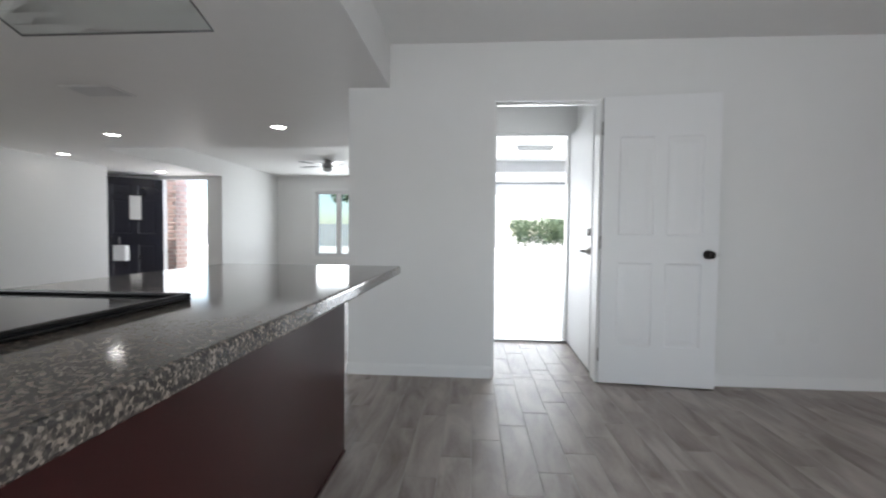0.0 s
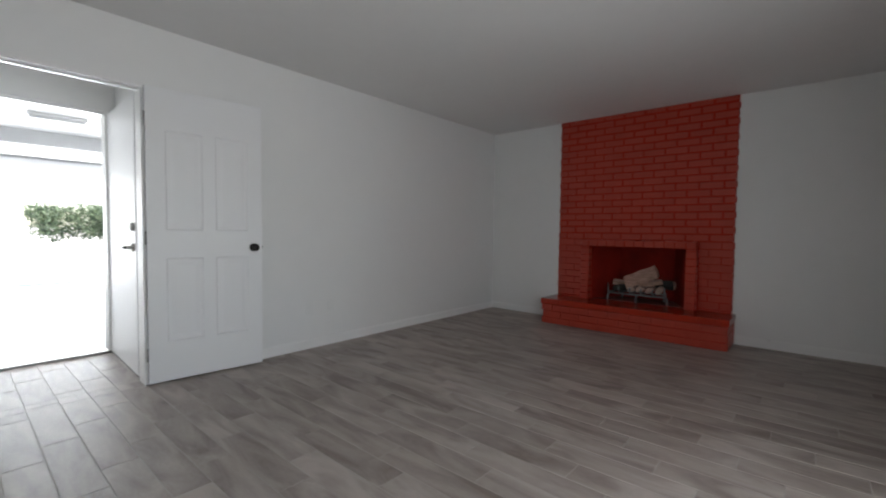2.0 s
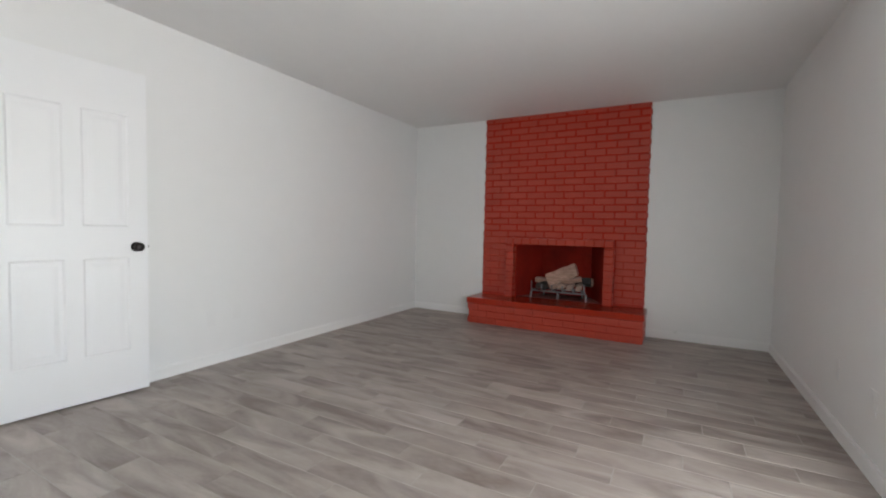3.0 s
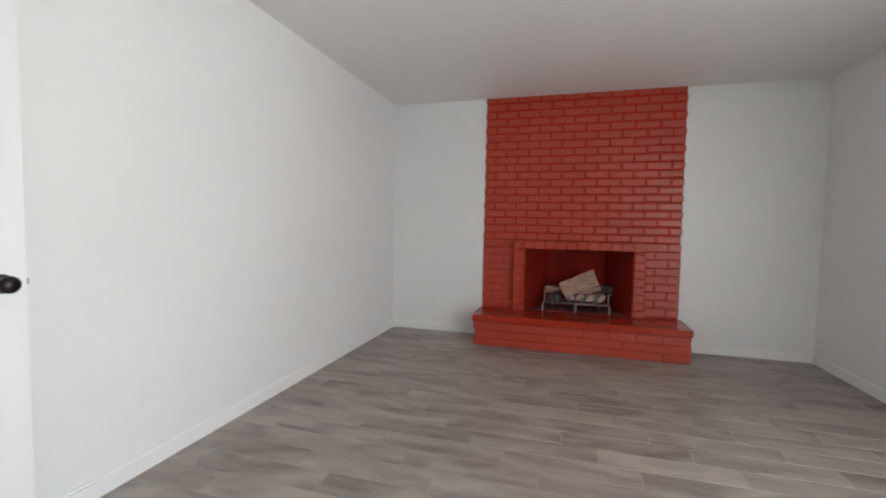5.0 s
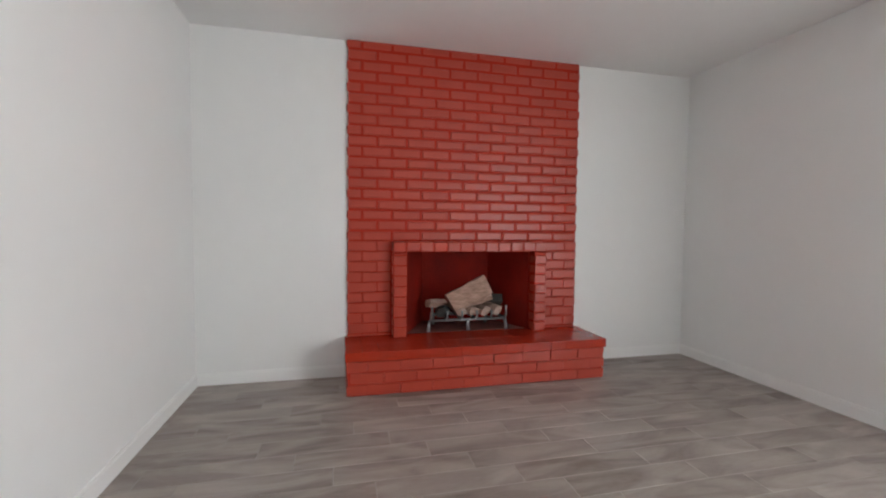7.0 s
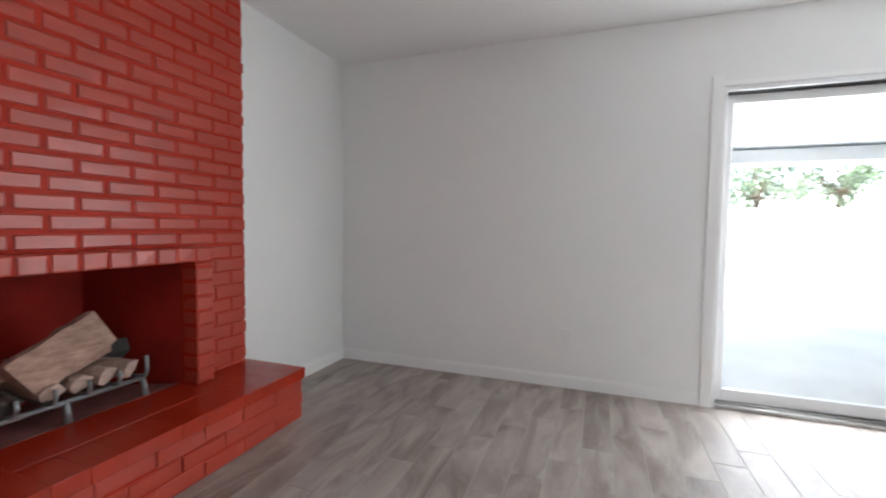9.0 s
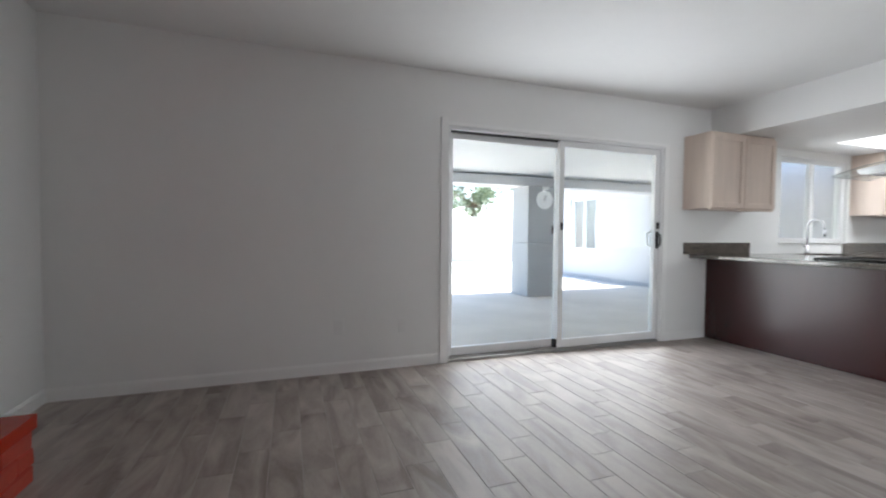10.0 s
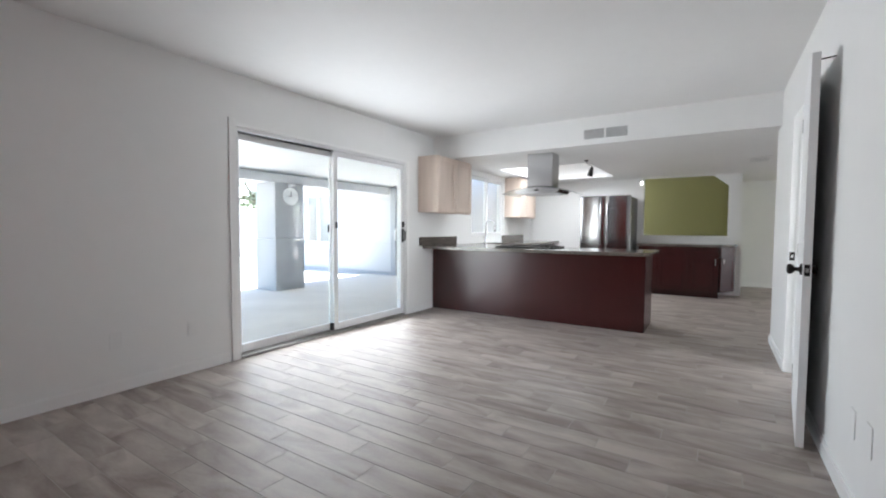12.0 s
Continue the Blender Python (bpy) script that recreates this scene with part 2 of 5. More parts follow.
M_STUCCO = mat("white_stucco", (0.5, 0.5, 0.505), 0.9, var=0.03, scale=1.2, fine=30, bump=0.4, bump_scale=70)
M_SOFFIT = mat("white_soffit_paint", (0.8, 0.8, 0.79), 0.8, var=0.03, scale=1.2, fine=30, bump=0.2, bump_scale=70)
# grey of the column and base strip; on the wing return it paints shade
M_GREYSTUCCO = mat("grey_stucco_and_shade", (0.36, 0.37, 0.385), 0.9, var=0.05, scale=1.2, fine=30, bump=0.4, bump_scale=70)
M_BEAMPAINT = mat("grey_painted_beam", (0.58, 0.58, 0.59), 0.7, var=0.05, scale=2)
M_GRAVEL = mat("pale_desert_ground", (0.52, 0.49, 0.45), 0.95, var=0.15, scale=0.5, fine=14, bump=0.5, bump_scale=20)
M_FENCE = mat("pale_block_wall", (0.6, 0.57, 0.54), 0.9, var=0.06, scale=0.8, fine=20, bump=0.3)
M_LEAF = mat("green_leaves", (0.12, 0.16, 0.085), 0.5, var=0.3, scale=3, fine=30, island=0.7, tint=(0.15, 0.2, 0.11))
M_TRUNK = mat("tree_bark", (0.13, 0.09, 0.06), 0.9, var=0.2, scale=12, bump=0.6, bump_scale=30)
M_PORCHBRICK = mat("pale_porch_brick", (0.6, 0.45, 0.4), 0.85, var=0.15, scale=6, island=0.6, bump=0.3)
M_PORCHMORTAR = mat("porch_mortar", (0.62, 0.58, 0.55), 0.9, var=0.1)
M_GLASS = glass_material()
# grey tint that dims what shows through the living room panes
M_TINTED = glass_material("tinted_pane_glass", col=(0.6, 0.65, 0.65, 1))
M_HOODGLASS = glass_material("hood_glass", col=(0.93, 0.955, 0.95, 1))
M_LED = glow("recessed_led", (1.0, 0.97, 0.92), 5.0)

# ---------------------------------------------------------------- mesh helpers


def finish(name, bm, material, parent=None, label="", smooth=False):
    me = bpy.data.meshes.new(name)
    bm.normal_update()
    bm.to_mesh(me)
    bm.free()
    for one in (material if isinstance(material, (list, tuple)) else [material]):
        me.materials.append(one)
    if smooth:
        for p in me.polygons:
            p.use_smooth = True
    ob = new(name, me)
    if parent:
        ob.parent = parent
    if label:
        ob["label"] = label
    return ob


part = finish


def thing(name, label, category, at=(0, 0, 0), rz=0.0, group="", kind=""):
    e = new(name)
    e.empty_display_size = 0.1
    e.matrix_world = pose(*at, 0, 0, rz)
    return tagged(e, label, category, group, kind)


def add_box(bm, x0, x1, y0, y1, z0, z1, bevel=0.0, seg=1, idx=0):
    x0, x1 = min(x0, x1), max(x0, x1)
    y0, y1 = min(y0, y1), max(y0, y1)
    v = [bm.verts.new(p) for p in ((x0, y0, z0), (x1, y0, z0), (x1, y1, z0), (x0, y1, z0), (x0, y0, z1), (x1, y0, z1), (x1, y1, z1), (x0, y1, z1))]
    faces = [bm.faces.new([v[i] for i in q]) for q in ((3, 2, 1, 0), (4, 5, 6, 7), (0, 1, 5, 4), (1, 2, 6, 5), (2, 3, 7, 6), (3, 0, 4, 7))]
    for f in faces:
        f.material_index = idx
    if bevel:
        edges = list({e for f in faces for e in f.edges})
        bmesh.ops.bevel(bm, geom=edges, offset=bevel, segments=seg, affect='EDGES', profile=0.5)
    return v


def box(name, dims, material, parent=None, label="", bevel=0.0, seg=1):
    bm = bmesh.new()
    add_box(bm, *dims, bevel=bevel, seg=seg)
    return finish(name, bm, material, parent, label)


def boxes(name, rows, material, parent=None, label="", bevel=0.0):
    bm = bmesh.new()
    for d in rows:
        add_box(bm, *d, bevel=bevel)
    return finish(name, bm, material, parent, label)


def add_tube(bm, pts, r, n=10, cap=True):
    """A round bar along a line of points."""
    pts = [Vector(p) for p in pts]
    rings = []
    up = None
    for i, p in enumerate(pts):
        d = (pts[min(i + 1, len(pts) - 1)] - pts[max(i - 1, 0)]).normalized()
        if up is None:
            up = Vector((0, 0, 1)) if abs(d.z) < 0.9 else Vector((1, 0, 0))
        a = d.cross(up).normalized()
        c = a.cross(d).normalized()
        up = c
        rr = r[i] if isinstance(r, (list, tuple)) else r
        rings.append([bm.verts.new(p + rr * (math.cos(k * math.tau / n) * a + math.sin(k * math.tau / n) * c)) for k in range(n)])
    for s, t in zip(rings, rings[1:]):
        for k in range(n):
            bm.faces.new((s[k], s[(k + 1) % n], t[(k + 1) % n], t[k]))
    if cap:
        bm.faces.new(list(reversed(rings[0])))
        bm.faces.new(rings[-1])


def tube(name, pts, r, material, parent=None, label="", n=10):
    bm = bmesh.new()
    add_tube(bm, pts, r, n)
    bmesh.ops.recalc_face_normals(bm, faces=bm.faces)
    return finish(name, bm, material, parent, label, smooth=True)


def add_lathe(bm, profile, axis_m, n=24):
    """Turns (radius, height) pairs round the z axis of axis_m."""
    rings = []
    for r, h in profile:
        rings.append([bm.verts.new(axis_m @ Vector((max(r, 1e-4) * math.cos(k * math.tau / n), max(r, 1e-4) * math.sin(k * math.tau / n), h))) for k in range(n)])
    for s, t in zip(rings, rings[1:]):
        for k in range(n):
            bm.faces.new((s[k], s[(k + 1) % n], t[(k + 1) % n], t[k]))
    bm.faces.new(list(reversed(rings[0])))
    bm.faces.new(rings[-1])


def lathe(name, profile, axis_m, material, parent=None, label="", n=24):
    bm = bmesh.new()
    add_lathe(bm, profile, axis_m, n)
    bmesh.ops.recalc_face_normals(bm, faces=bm.faces)
    return finish(name, bm, material, parent, label, smooth=True)


def wall(name, run, lo, hi, c0, c1, z0, z1, material, holes=(), label=""):
    """A wall that runs along x or y from lo to hi, between c0 and c1 across, with holes (a0, a1, z0, z1) through it."""
    bm = bmesh.new()
    cuts = sorted({lo, hi, *[h for q in holes for h in q[:2]]})
    for a, b in zip(cuts, cuts[1:]):
        spans = [(z0, z1)]
        for h0, h1, k0, k1 in holes:
            if h0 < b - 1e-6 and h1 > a + 1e-6:
                spans = [s for p0, p1 in spans for s in ((p0, min(p1, k0)), (max(p0, k1), p1)) if s[1] - s[0] > 1e-6]
        for p0, p1 in spans:
            if run == "x":
                add_box(bm, a, b, c0, c1, p0, p1)
            else:
                add_box(bm, c0, c1, a, b, p0, p1)
    bmesh.ops.remove_doubles(bm, verts=bm.verts, dist=1e-5)
    return tagged(finish(name, bm, material), label, "wall", kind="structure")


# ---------------------------------------------------------------- plan
EAST, SOUTH, NORTH, HIGH = 5.205, -0.745, 3.2, 2.44
DROP_X, LOW = -0.514, 2.127          # face and underside of the lowered kitchen ceiling
WEST_K, WEST_L = -4.35, -6.0         # kitchen partition, far west wall
T = 0.12

tagged(box("subfloor", (-9.0, 5.4, -0.9, 4.31, -0.25, -0.0014), M_GROUT), "pale grout bed under the wood-look floor tiles", "floor", kind="structure")
tagged(box("subfloor", (-9.0, -0.7, 4.31, 10.5, -0.25, -0.0014), M_GROUT), "pale grout bed under the living room floor tiles", "floor", kind="structure")

wall("wall_north", "x", -0.82, EAST + T, NORTH, NORTH + T, 0, HIGH, M_WALL, [(0.25, 1.01, 0, 2.03)], "white painted wall with a doorway to the garage passage")
wall("wall_east", "y", SOUTH - T, NORTH + T, EAST + 0.5, EAST + 0.62, 0, HIGH, M_WALL, (), "outer wall behind the chimney")
wall("wall_east_inner", "y", SOUTH, NORTH, EAST, EAST + T, 0, HIGH, M_WALL, [(0.62, 1.88, 0.2, 1.1)], "white painted wall either side of the red brick fireplace")
wall("wall_south", "x", -4.5, EAST + 0.62, SOUTH - 0.15, SOUTH, 0, HIGH + 0.1, M_WALL, [(0.13, 2.49, 0.0, 2.0), (-2.93, -1.66, 1.03, 2.04)], "white painted wall with the patio sliding door")
wall("wall_kitchen_west", "y", SOUTH, 3.06, WEST_K - 0.1, WEST_K, 0, LOW, M_WALL, [(1.52, 2.87, 1.02, 2.115)], "white kitchen wall with a pass-through opening")
wall("wall_far_west", "y", 3.06, 6.81, WEST_L - T, WEST_L, 0, HIGH, M_WALL, (), "white wall beside the entry hall")
wall("wall_green_room_west", "y", -0.78, 2.98, WEST_L - T, WEST_L, 0, HIGH, M_GREEN, (), "olive green painted wall seen through the pass-through")
wall("wall_green_room_side", "x", WEST_L - T, WEST_K - 0.1, 2.98, 3.06, 0, HIGH, M_GREEN, (), "olive green painted return wall of the side room")
# this wall and its hole are unseen; the hole is added for the fill lamp
wall("wall_green_room_south", "x", -6.12, -4.5, -0.9, -0.78, 0, HIGH, M_WALL, [(-5.75, -4.85, 1.0, 2.0)], "unseen white wall closing the side room, with a hole added for its lamp")
wall("wall_hall_end", "y", 6.81, 8.07, -7.0, -6.88, 0, HIGH, M_WALL, (), "white wall behind the open front door")
wall("wall_hall_return", "x", -6.88, WEST_L - T, 6.69, 6.81, 0, HIGH, M_WALL, (), "white return wall of the entry hall")
wall("wall_entry", "x", -6.88, -4.7, 7.95, 8.07, 0, HIGH, M_WALL, [(-5.9, -5.0, 0, 2.06)], "white wall with the front door opening")
wall("wall_living_west", "y", 8.07, 10.42, -4.82, -4.7, 0, HIGH, M_WALL, (), "white living room wall")
wall("wall_living_north", "x", -4.7, -0.7, 10.3, 10.42, 0, HIGH, M_WALL, [(-3.75, -2.05, 0.5, 2.07)], "pale wall with the living room window")
wall("wall_living_east", "y", NORTH + T, 10.42, -0.82, -0.7, 0, 2.75, M_WALL, (), "white wall between living room and garage")
wall("wall_passage_west", "y", NORTH + T, 4.31, -0.02, 0.06, 0, HIGH, M_WALL, (), "white wall of the garage passage")
wall("wall_passage_east", "y", NORTH + T, 4.31, 1.10, 1.18, 0, HIGH, M_WALL, (), "white wall of the garage passage")
wall("wall_garage_south", "x", -0.7, 5.6, 4.31, 4.45, 0, 2.75, M_WALL, [(0.13, 1.045, 0, 2.05)], "white garage wall with the passage doorway")
wall("wall_garage_east", "y", 4.45, 10.62, 5.48, 5.6, 0, 2.75, M_WALL, (), "white garage side wall")
wall("wall_garage_north", "x", -0.7, 5.6, 10.5, 10.66, 0, 2.75, M_STUCCO, [(-0.3, 4.9, 0, 2.02)], "garage front wall above the open overhead door")

C = "ceiling"
tagged(box(C, (DROP_X, EAST + 0.62, SOUTH - 0.15, NORTH + T, HIGH, HIGH + 0.12), M_CEIL), "white painted family room ceiling", C, kind="structure")
bm = bmesh.new()
WELL = (-3.8, -1.9, -0.35, 1.08)
for d in ((WEST_K - 0.1, DROP_X - 0.02, SOUTH, WELL[2]), (WEST_K - 0.1, DROP_X - 0.02, WELL[3], 3.06), (WEST_L - T, DROP_X - 0.02, 3.06, 5.3), (WEST_K - 0.1, WELL[0], WELL[2], WELL[3]), (WELL[1], DROP_X - 0.02, WELL[2], WELL[3])):
    x0, x1, y0, y1 = d
    if y1 > NORTH:
        add_box(bm, x0, x1, y0, NORTH - 0.003, LOW, HIGH)
        add_box(bm, x0, -0.823, NORTH - 0.003, y1, LOW, HIGH)
    else:
        add_box(bm, x0, x1, y0, y1, LOW, HIGH)
add_box(bm, WELL[0], WELL[1], WELL[2], WELL[3], HIGH, HIGH + 0.1)
tagged(finish("ceiling", bm, M_CEIL), "lowered white kitchen ceiling with a recessed well", C, kind="structure")
tagged(box("beam", (DROP_X - 0.02, DROP_X, SOUTH, NORTH, LOW - 0.002, HIGH), M_WALL), "white plastered bulkhead face over the peninsula", "beam", kind="structure")
tagged(box(C, (-4.7, -0.82, 5.3, 10.3, HIGH, HIGH + 0.12), M_CEIL), "white living room ceiling", C, kind="structure")
tagged(box(C, (-6.88, -4.7, 5.3, 7.95, LOW, HIGH + 0.12), M_CEIL), "white entry hall ceiling", C, kind="structure")
tagged(box(C, (WEST_L - T, WEST_K - 0.1, -0.78, 3.06, HIGH, HIGH + 0.1), M_CEIL), "white side room ceiling", C, kind="structure")
tagged(box(C, (0.06, 1.10, NORTH + T, 4.31, HIGH, HIGH + 0.1), M_CEIL), "white passage ceiling", C, kind="structure")
tagged(box(C, (-0.7, 5.48, 4.45, 10.5, 2.46, 2.87), M_CEIL), "white garage ceiling", C, kind="structure")

bm = bmesh.new()
corner = [(2.869, 2.114), (2.64, 2.114), (2.869, 1.93)]
near = [bm.verts.new((WEST_K - 0.001, y, z)) for y, z in corner]
far = [bm.verts.new((WEST_K - 0.099, y, z)) for y, z in corner]
bm.faces.new(near), bm.faces.new(list(reversed(far)))
for k in range(3):
    bm.faces.new((near[k], far[k], far[(k + 1) % 3], near[(k + 1) % 3]))
bmesh.ops.recalc_face_normals(bm, faces=bm.faces)
tagged(finish("trim", bm, M_WALL), "white plastered cut corner of the pass-through opening", "trim", kind="structure")

# baseboards


def baseboard(run, lo, hi, c, side, h=0.085):
    bm = bmesh.new()
    t = 0.013 * side
    if run == "x":
        add_box(bm, lo, hi, c, c + t, 0, h - 0.012)
        add_box(bm, lo, hi, c, c + t * 0.6, h - 0.012, h)
    else:
        add_box(bm, c, c + t, lo, hi, 0, h - 0.012)
        add_box(bm, c, c + t * 0.6, lo, hi, h - 0.012, h)
    return tagged(finish("baseboard", bm, M_TRIM), "white enamelled baseboard along the wall", "baseboard", kind="structure")


baseboard("x", -0.82, 0.25, NORTH, -1)
baseboard("x", 1.02, EAST - 0.014, NORTH, -1)
baseboard("y", 2.20, NORTH, EAST, -1)
baseboard("y", SOUTH, 0.31, EAST, -1)
baseboard("x", 2.56, EAST - 0.014, SOUTH, 1)
baseboard("x", -0.49, 0.07, SOUTH, 1)
baseboard("y", NORTH + T, 10.3, -0.82, -1)
baseboard("y", 3.06, 6.81, WEST_L, 1)
baseboard("x", -5.0, -4.7, 7.95, -1)
baseboard("x", -4.7, -0.82, 10.3, -1)
baseboard("y", NORTH, NORTH + T, -0.82, -1)

# ---------------------------------------------------------------- fireplace
FACE, FP0, FP1, HEARTH_Z = 5.182, 0.336, 2.187, 0.295
PITCH, BL = 0.0764, 0.2179
fireplace = thing("fireplace", "red painted brick fireplace with raised hearth and open firebox", "fireplace", (EAST, 1.262, 0))
INV = fireplace.matrix_world.inverted()
brick_cache = {}


def brick_mesh(name, lx, ly, lz, material, variant, cham=0.007, wob=0.0035):
    key = (name, round(lx, 3), round(ly, 3), round(lz, 3), variant)
    if key not in brick_cache:
        rnd = random.Random(str(key))
        bm = bmesh.new()
        add_box(bm, -lx / 2, lx / 2, -ly / 2, ly / 2, -lz / 2, lz / 2, bevel=cham)
        for v in bm.verts:
            v.co += Vector([rnd.uniform(-wob, wob) for _ in range(3)])
        me = bpy.data.meshes.new(name)
        bm.to_mesh(me)
        bm.free()
        me.materials.append(material)
        for p in me.polygons:
            p.use_smooth = False
        brick_cache[key] = me
    return brick_cache[key]


def put_brick(name, x, y, z, lx, ly, lz, material, parent, inv, tilt=0.5, cham=0.007, wob=0.002):
    ob = new(name, brick_mesh(name, lx, ly, lz, material, random.randrange(5), cham, wob))
    ob.parent = parent
    ob.matrix_basis = inv @ pose(x + random.uniform(-0.002, 0.002), y, z, random.uniform(-tilt, tilt), random.uniform(-tilt, tilt), random.uniform(-tilt, tilt))
    return ob


# mortar body with the firebox hole left open
FB0, FB1, FBT = 0.747, 1.753, 0.925
bm = bmesh.new()
for d in ((FP0 + 0.01, FB0, HEARTH_Z, FBT), (FP0 + 0.01, FB0, FBT, HIGH), (FB1, FP1 - 0.01, HEARTH_Z, FBT), (FB1, FP1 - 0.01, FBT, HIGH), (FB0, FB1, FBT, HIGH)):
    add_box(bm, FACE + 0.002, EAST + 0.002, d[0], d[1], d[2], d[3])
for v in bm.verts:
    v.co = INV @ v.co
bmesh.ops.remove_doubles(bm, verts=bm.verts, dist=1e-5)
finish("chimney_breast", bm, M_MORTAR, fireplace, "red painted mortar body")
bm = bmesh.new()
BACK = EAST + 0.42
front = [(FACE + 0.008, FB0, HEARTH_Z), (FACE + 0.008, FB0, FBT), (FACE + 0.008, FB1, FBT), (FACE + 0.008, FB1, HEARTH_Z)]
rear = [(BACK, FB0 + 0.2, HEARTH_Z), (BACK, FB0 + 0.2, FBT), (BACK, FB1 - 0.2, FBT), (BACK, FB1 - 0.2, HEARTH_Z)]
front, rear = [bm.verts.new(INV @ Vector(p)) for p in front], [bm.verts.new(INV @ Vector(p)) for p in rear]
for k in range(3):
    bm.faces.new((front[k], front[k + 1], rear[k + 1], rear[k]))
bm.faces.new(rear)
bmesh.ops.recalc_face_normals(bm, faces=bm.faces)
fb = finish("firebox", bm, M_FIREBOX, fireplace, "dark red painted firebox lining")
sol = fb.modifiers.new("thickness", 'SOLIDIFY')
sol.thickness, sol.offset = 0.02, 0.0
bm = bmesh.new()
add_box(bm, FACE + 0.02, BACK, FB0, FB1, HEARTH_Z - 0.05, HEARTH_Z + 0.002)
for v in bm.verts:
    v.co = INV @ v.co
finish("firebox_floor", bm, M_ASH, fireplace, "ash-dusted firebox floor")

Z0 = 1.005 - 9 * PITCH
rows = int((HIGH - Z0) / PITCH) + 1
for r in range(-1, rows):
    # paint has nearly filled the joints beside the firebox
    gap = 0.0085 if Z0 + r * PITCH > 0.98 else 0.0034
    za, zb = Z0 + r * PITCH + gap, Z0 + (r + 1) * PITCH - gap
    za, zb = max(za, HEARTH_Z + 0.003), min(zb, HIGH - 0.003)
    if zb - za < 0.015:
        continue
    odd = (round((Z0 + r * PITCH - 1.005) / PITCH)) % 2
    start = 0.444 - 2 * BL + (BL / 2 if odd == 0 else 0)
    for k in range(12):
        a, b = start + k * BL + gap, start + (k + 1) * BL - gap
        a, b = max(a, FP0), min(b, FP1)
        pieces = [(a, b)]
        if za < 1.0:
            pieces = [s for p, q in pieces for s in ((p, min(q, 0.644 - 0.006)), (max(p, 1.864 + 0.006), q))]
        for p, q in pieces:
            if q - p > 0.025:
                top = 0.0022 if zb > HIGH - 0.3 else 0.0
                put_brick("brick", FACE + 0.0092 + random.uniform(-0.001, 0.001) + top, (p + q) / 2, (za + zb) / 2, 0.026, q - p, zb - za, M_BRICK, fireplace, INV, 0.2, 0.006, 0.0014)

surround = new("surround")
surround.parent = fireplace
SF = 5.088
bm = bmesh.new()
for d in ((0.647, 0.744, HEARTH_Z, 0.925), (1.7605, 1.8575, HEARTH_Z, 0.925), (0.647, 1.8575, 0.929, 1.0)):
    add_box(bm, SF + 0.006, FACE + 0.001, *d)
for v in bm.verts:
    v.co = INV @ v.co
finish("surround_core", bm, M_MORTAR, surround)
for side in (0.6955, 1.8085):
    z = HEARTH_Z + 0.004
    while z < 0.915:
        h = min(0.0697, 0.92 - z)
        put_brick("surround_brick", SF + 0.05, side, z + h / 2, 0.1, 0.1, h, M_BRICK, surround, INV)
        z += h + 0.0062
n = 12
w = (1.864 - 0.644) / n
for k in range(n):
    put_brick("surround_brick", SF + 0.05, 0.644 + (k + 0.5) * w, 0.965, 0.1, w - 0.008, 0.074, M_BRICK, surround, INV)

hearth = new("hearth")
hearth.parent = fireplace
HX, H0, H1 = 4.782, 0.316, 2.196
bm = bmesh.new()
add_box(bm, HX + 0.012, EAST - 0.001, H0 + 0.012, H1 - 0.012, 0.0, HEARTH_Z - 0.012)
for v in bm.verts:
    v.co = INV @ v.co
finish("hearth_core", bm, M_MORTAR, hearth)
for c in range(3):
    z = 0.003 + c * 0.0775 + 0.036
    y = H0 - (0.107 if c % 2 else 0.0)
    while y < H1 - 0.01:
        a, b = max(y + 0.0012, H0), min(y + BL - 0.0012, H1)
        if b - a > 0.03:
            put_brick("hearth_brick", HX + 0.052, (a + b) / 2, z, 0.1, b - a, 0.0685, M_BRICK, hearth, INV, 0.25, 0.005, 0.003)
        y += BL
    x = HX + 0.11
    while x < FACE + 0.06:
        b = min(x + 0.2, FACE + 0.075)
        for yy in (H0 + 0.05, H1 - 0.05):
            put_brick("hearth_brick", (x + b) / 2, yy, z, b - x - 0.007, 0.1, 0.0715, M_BRICK, hearth, INV, 0.4)
        x += 0.207
n = 17
w = (H1 - H0 + 0.016) / n
for k in range(n):
    for x0, x1 in ((HX - 0.012, HX + 0.19), (HX + 0.191, FACE + 0.02 if 0 < k < n - 1 else EAST - 0.004)):
        if x0 > HX + 0.1 and 0 < k < n - 1:
            continue
        put_brick("hearth_cap", (x0 + x1) / 2, H0 - 0.008 + (k + 0.5) * w, HEARTH_Z - 0.0305, x1 - x0 + 0.002, w - 0.0003, 0.061, M_HEARTH, hearth, INV, 0.03, 0.0016, 0.0005)

for k in range(3):
    span = w * (n - 2) / 3
    put_brick("hearth_slab", (HX + 0.193 + FACE + 0.02) / 2, H0 - 0.008 + w + (k + 0.5) * span, HEARTH_Z - 0.0305, FACE - 0.172 - HX, span - 0.001, 0.061, M_HEARTH, hearth, INV, 0.0, 0.002, 0.0005)

# fire grate and logs
GZ = HEARTH_Z + 0.003
grate = thing("fire_grate", "grey iron fire grate holding split logs in the firebox", "grate", (5.33, 1.25, GZ))
part("front_bar", (lambda b: (add_tube(b, [(-0.11, -0.31, 0.085), (-0.11, 0.31, 0.085)], 0.011), b)[1])(bmesh.new()), M_IRON, grate, smooth=True)
part("rear_bar", (lambda b: (add_tube(b, [(0.13, -0.25, 0.085), (0.13, 0.25, 0.085)], 0.011), b)[1])(bmesh.new()), M_IRON, grate, smooth=True)
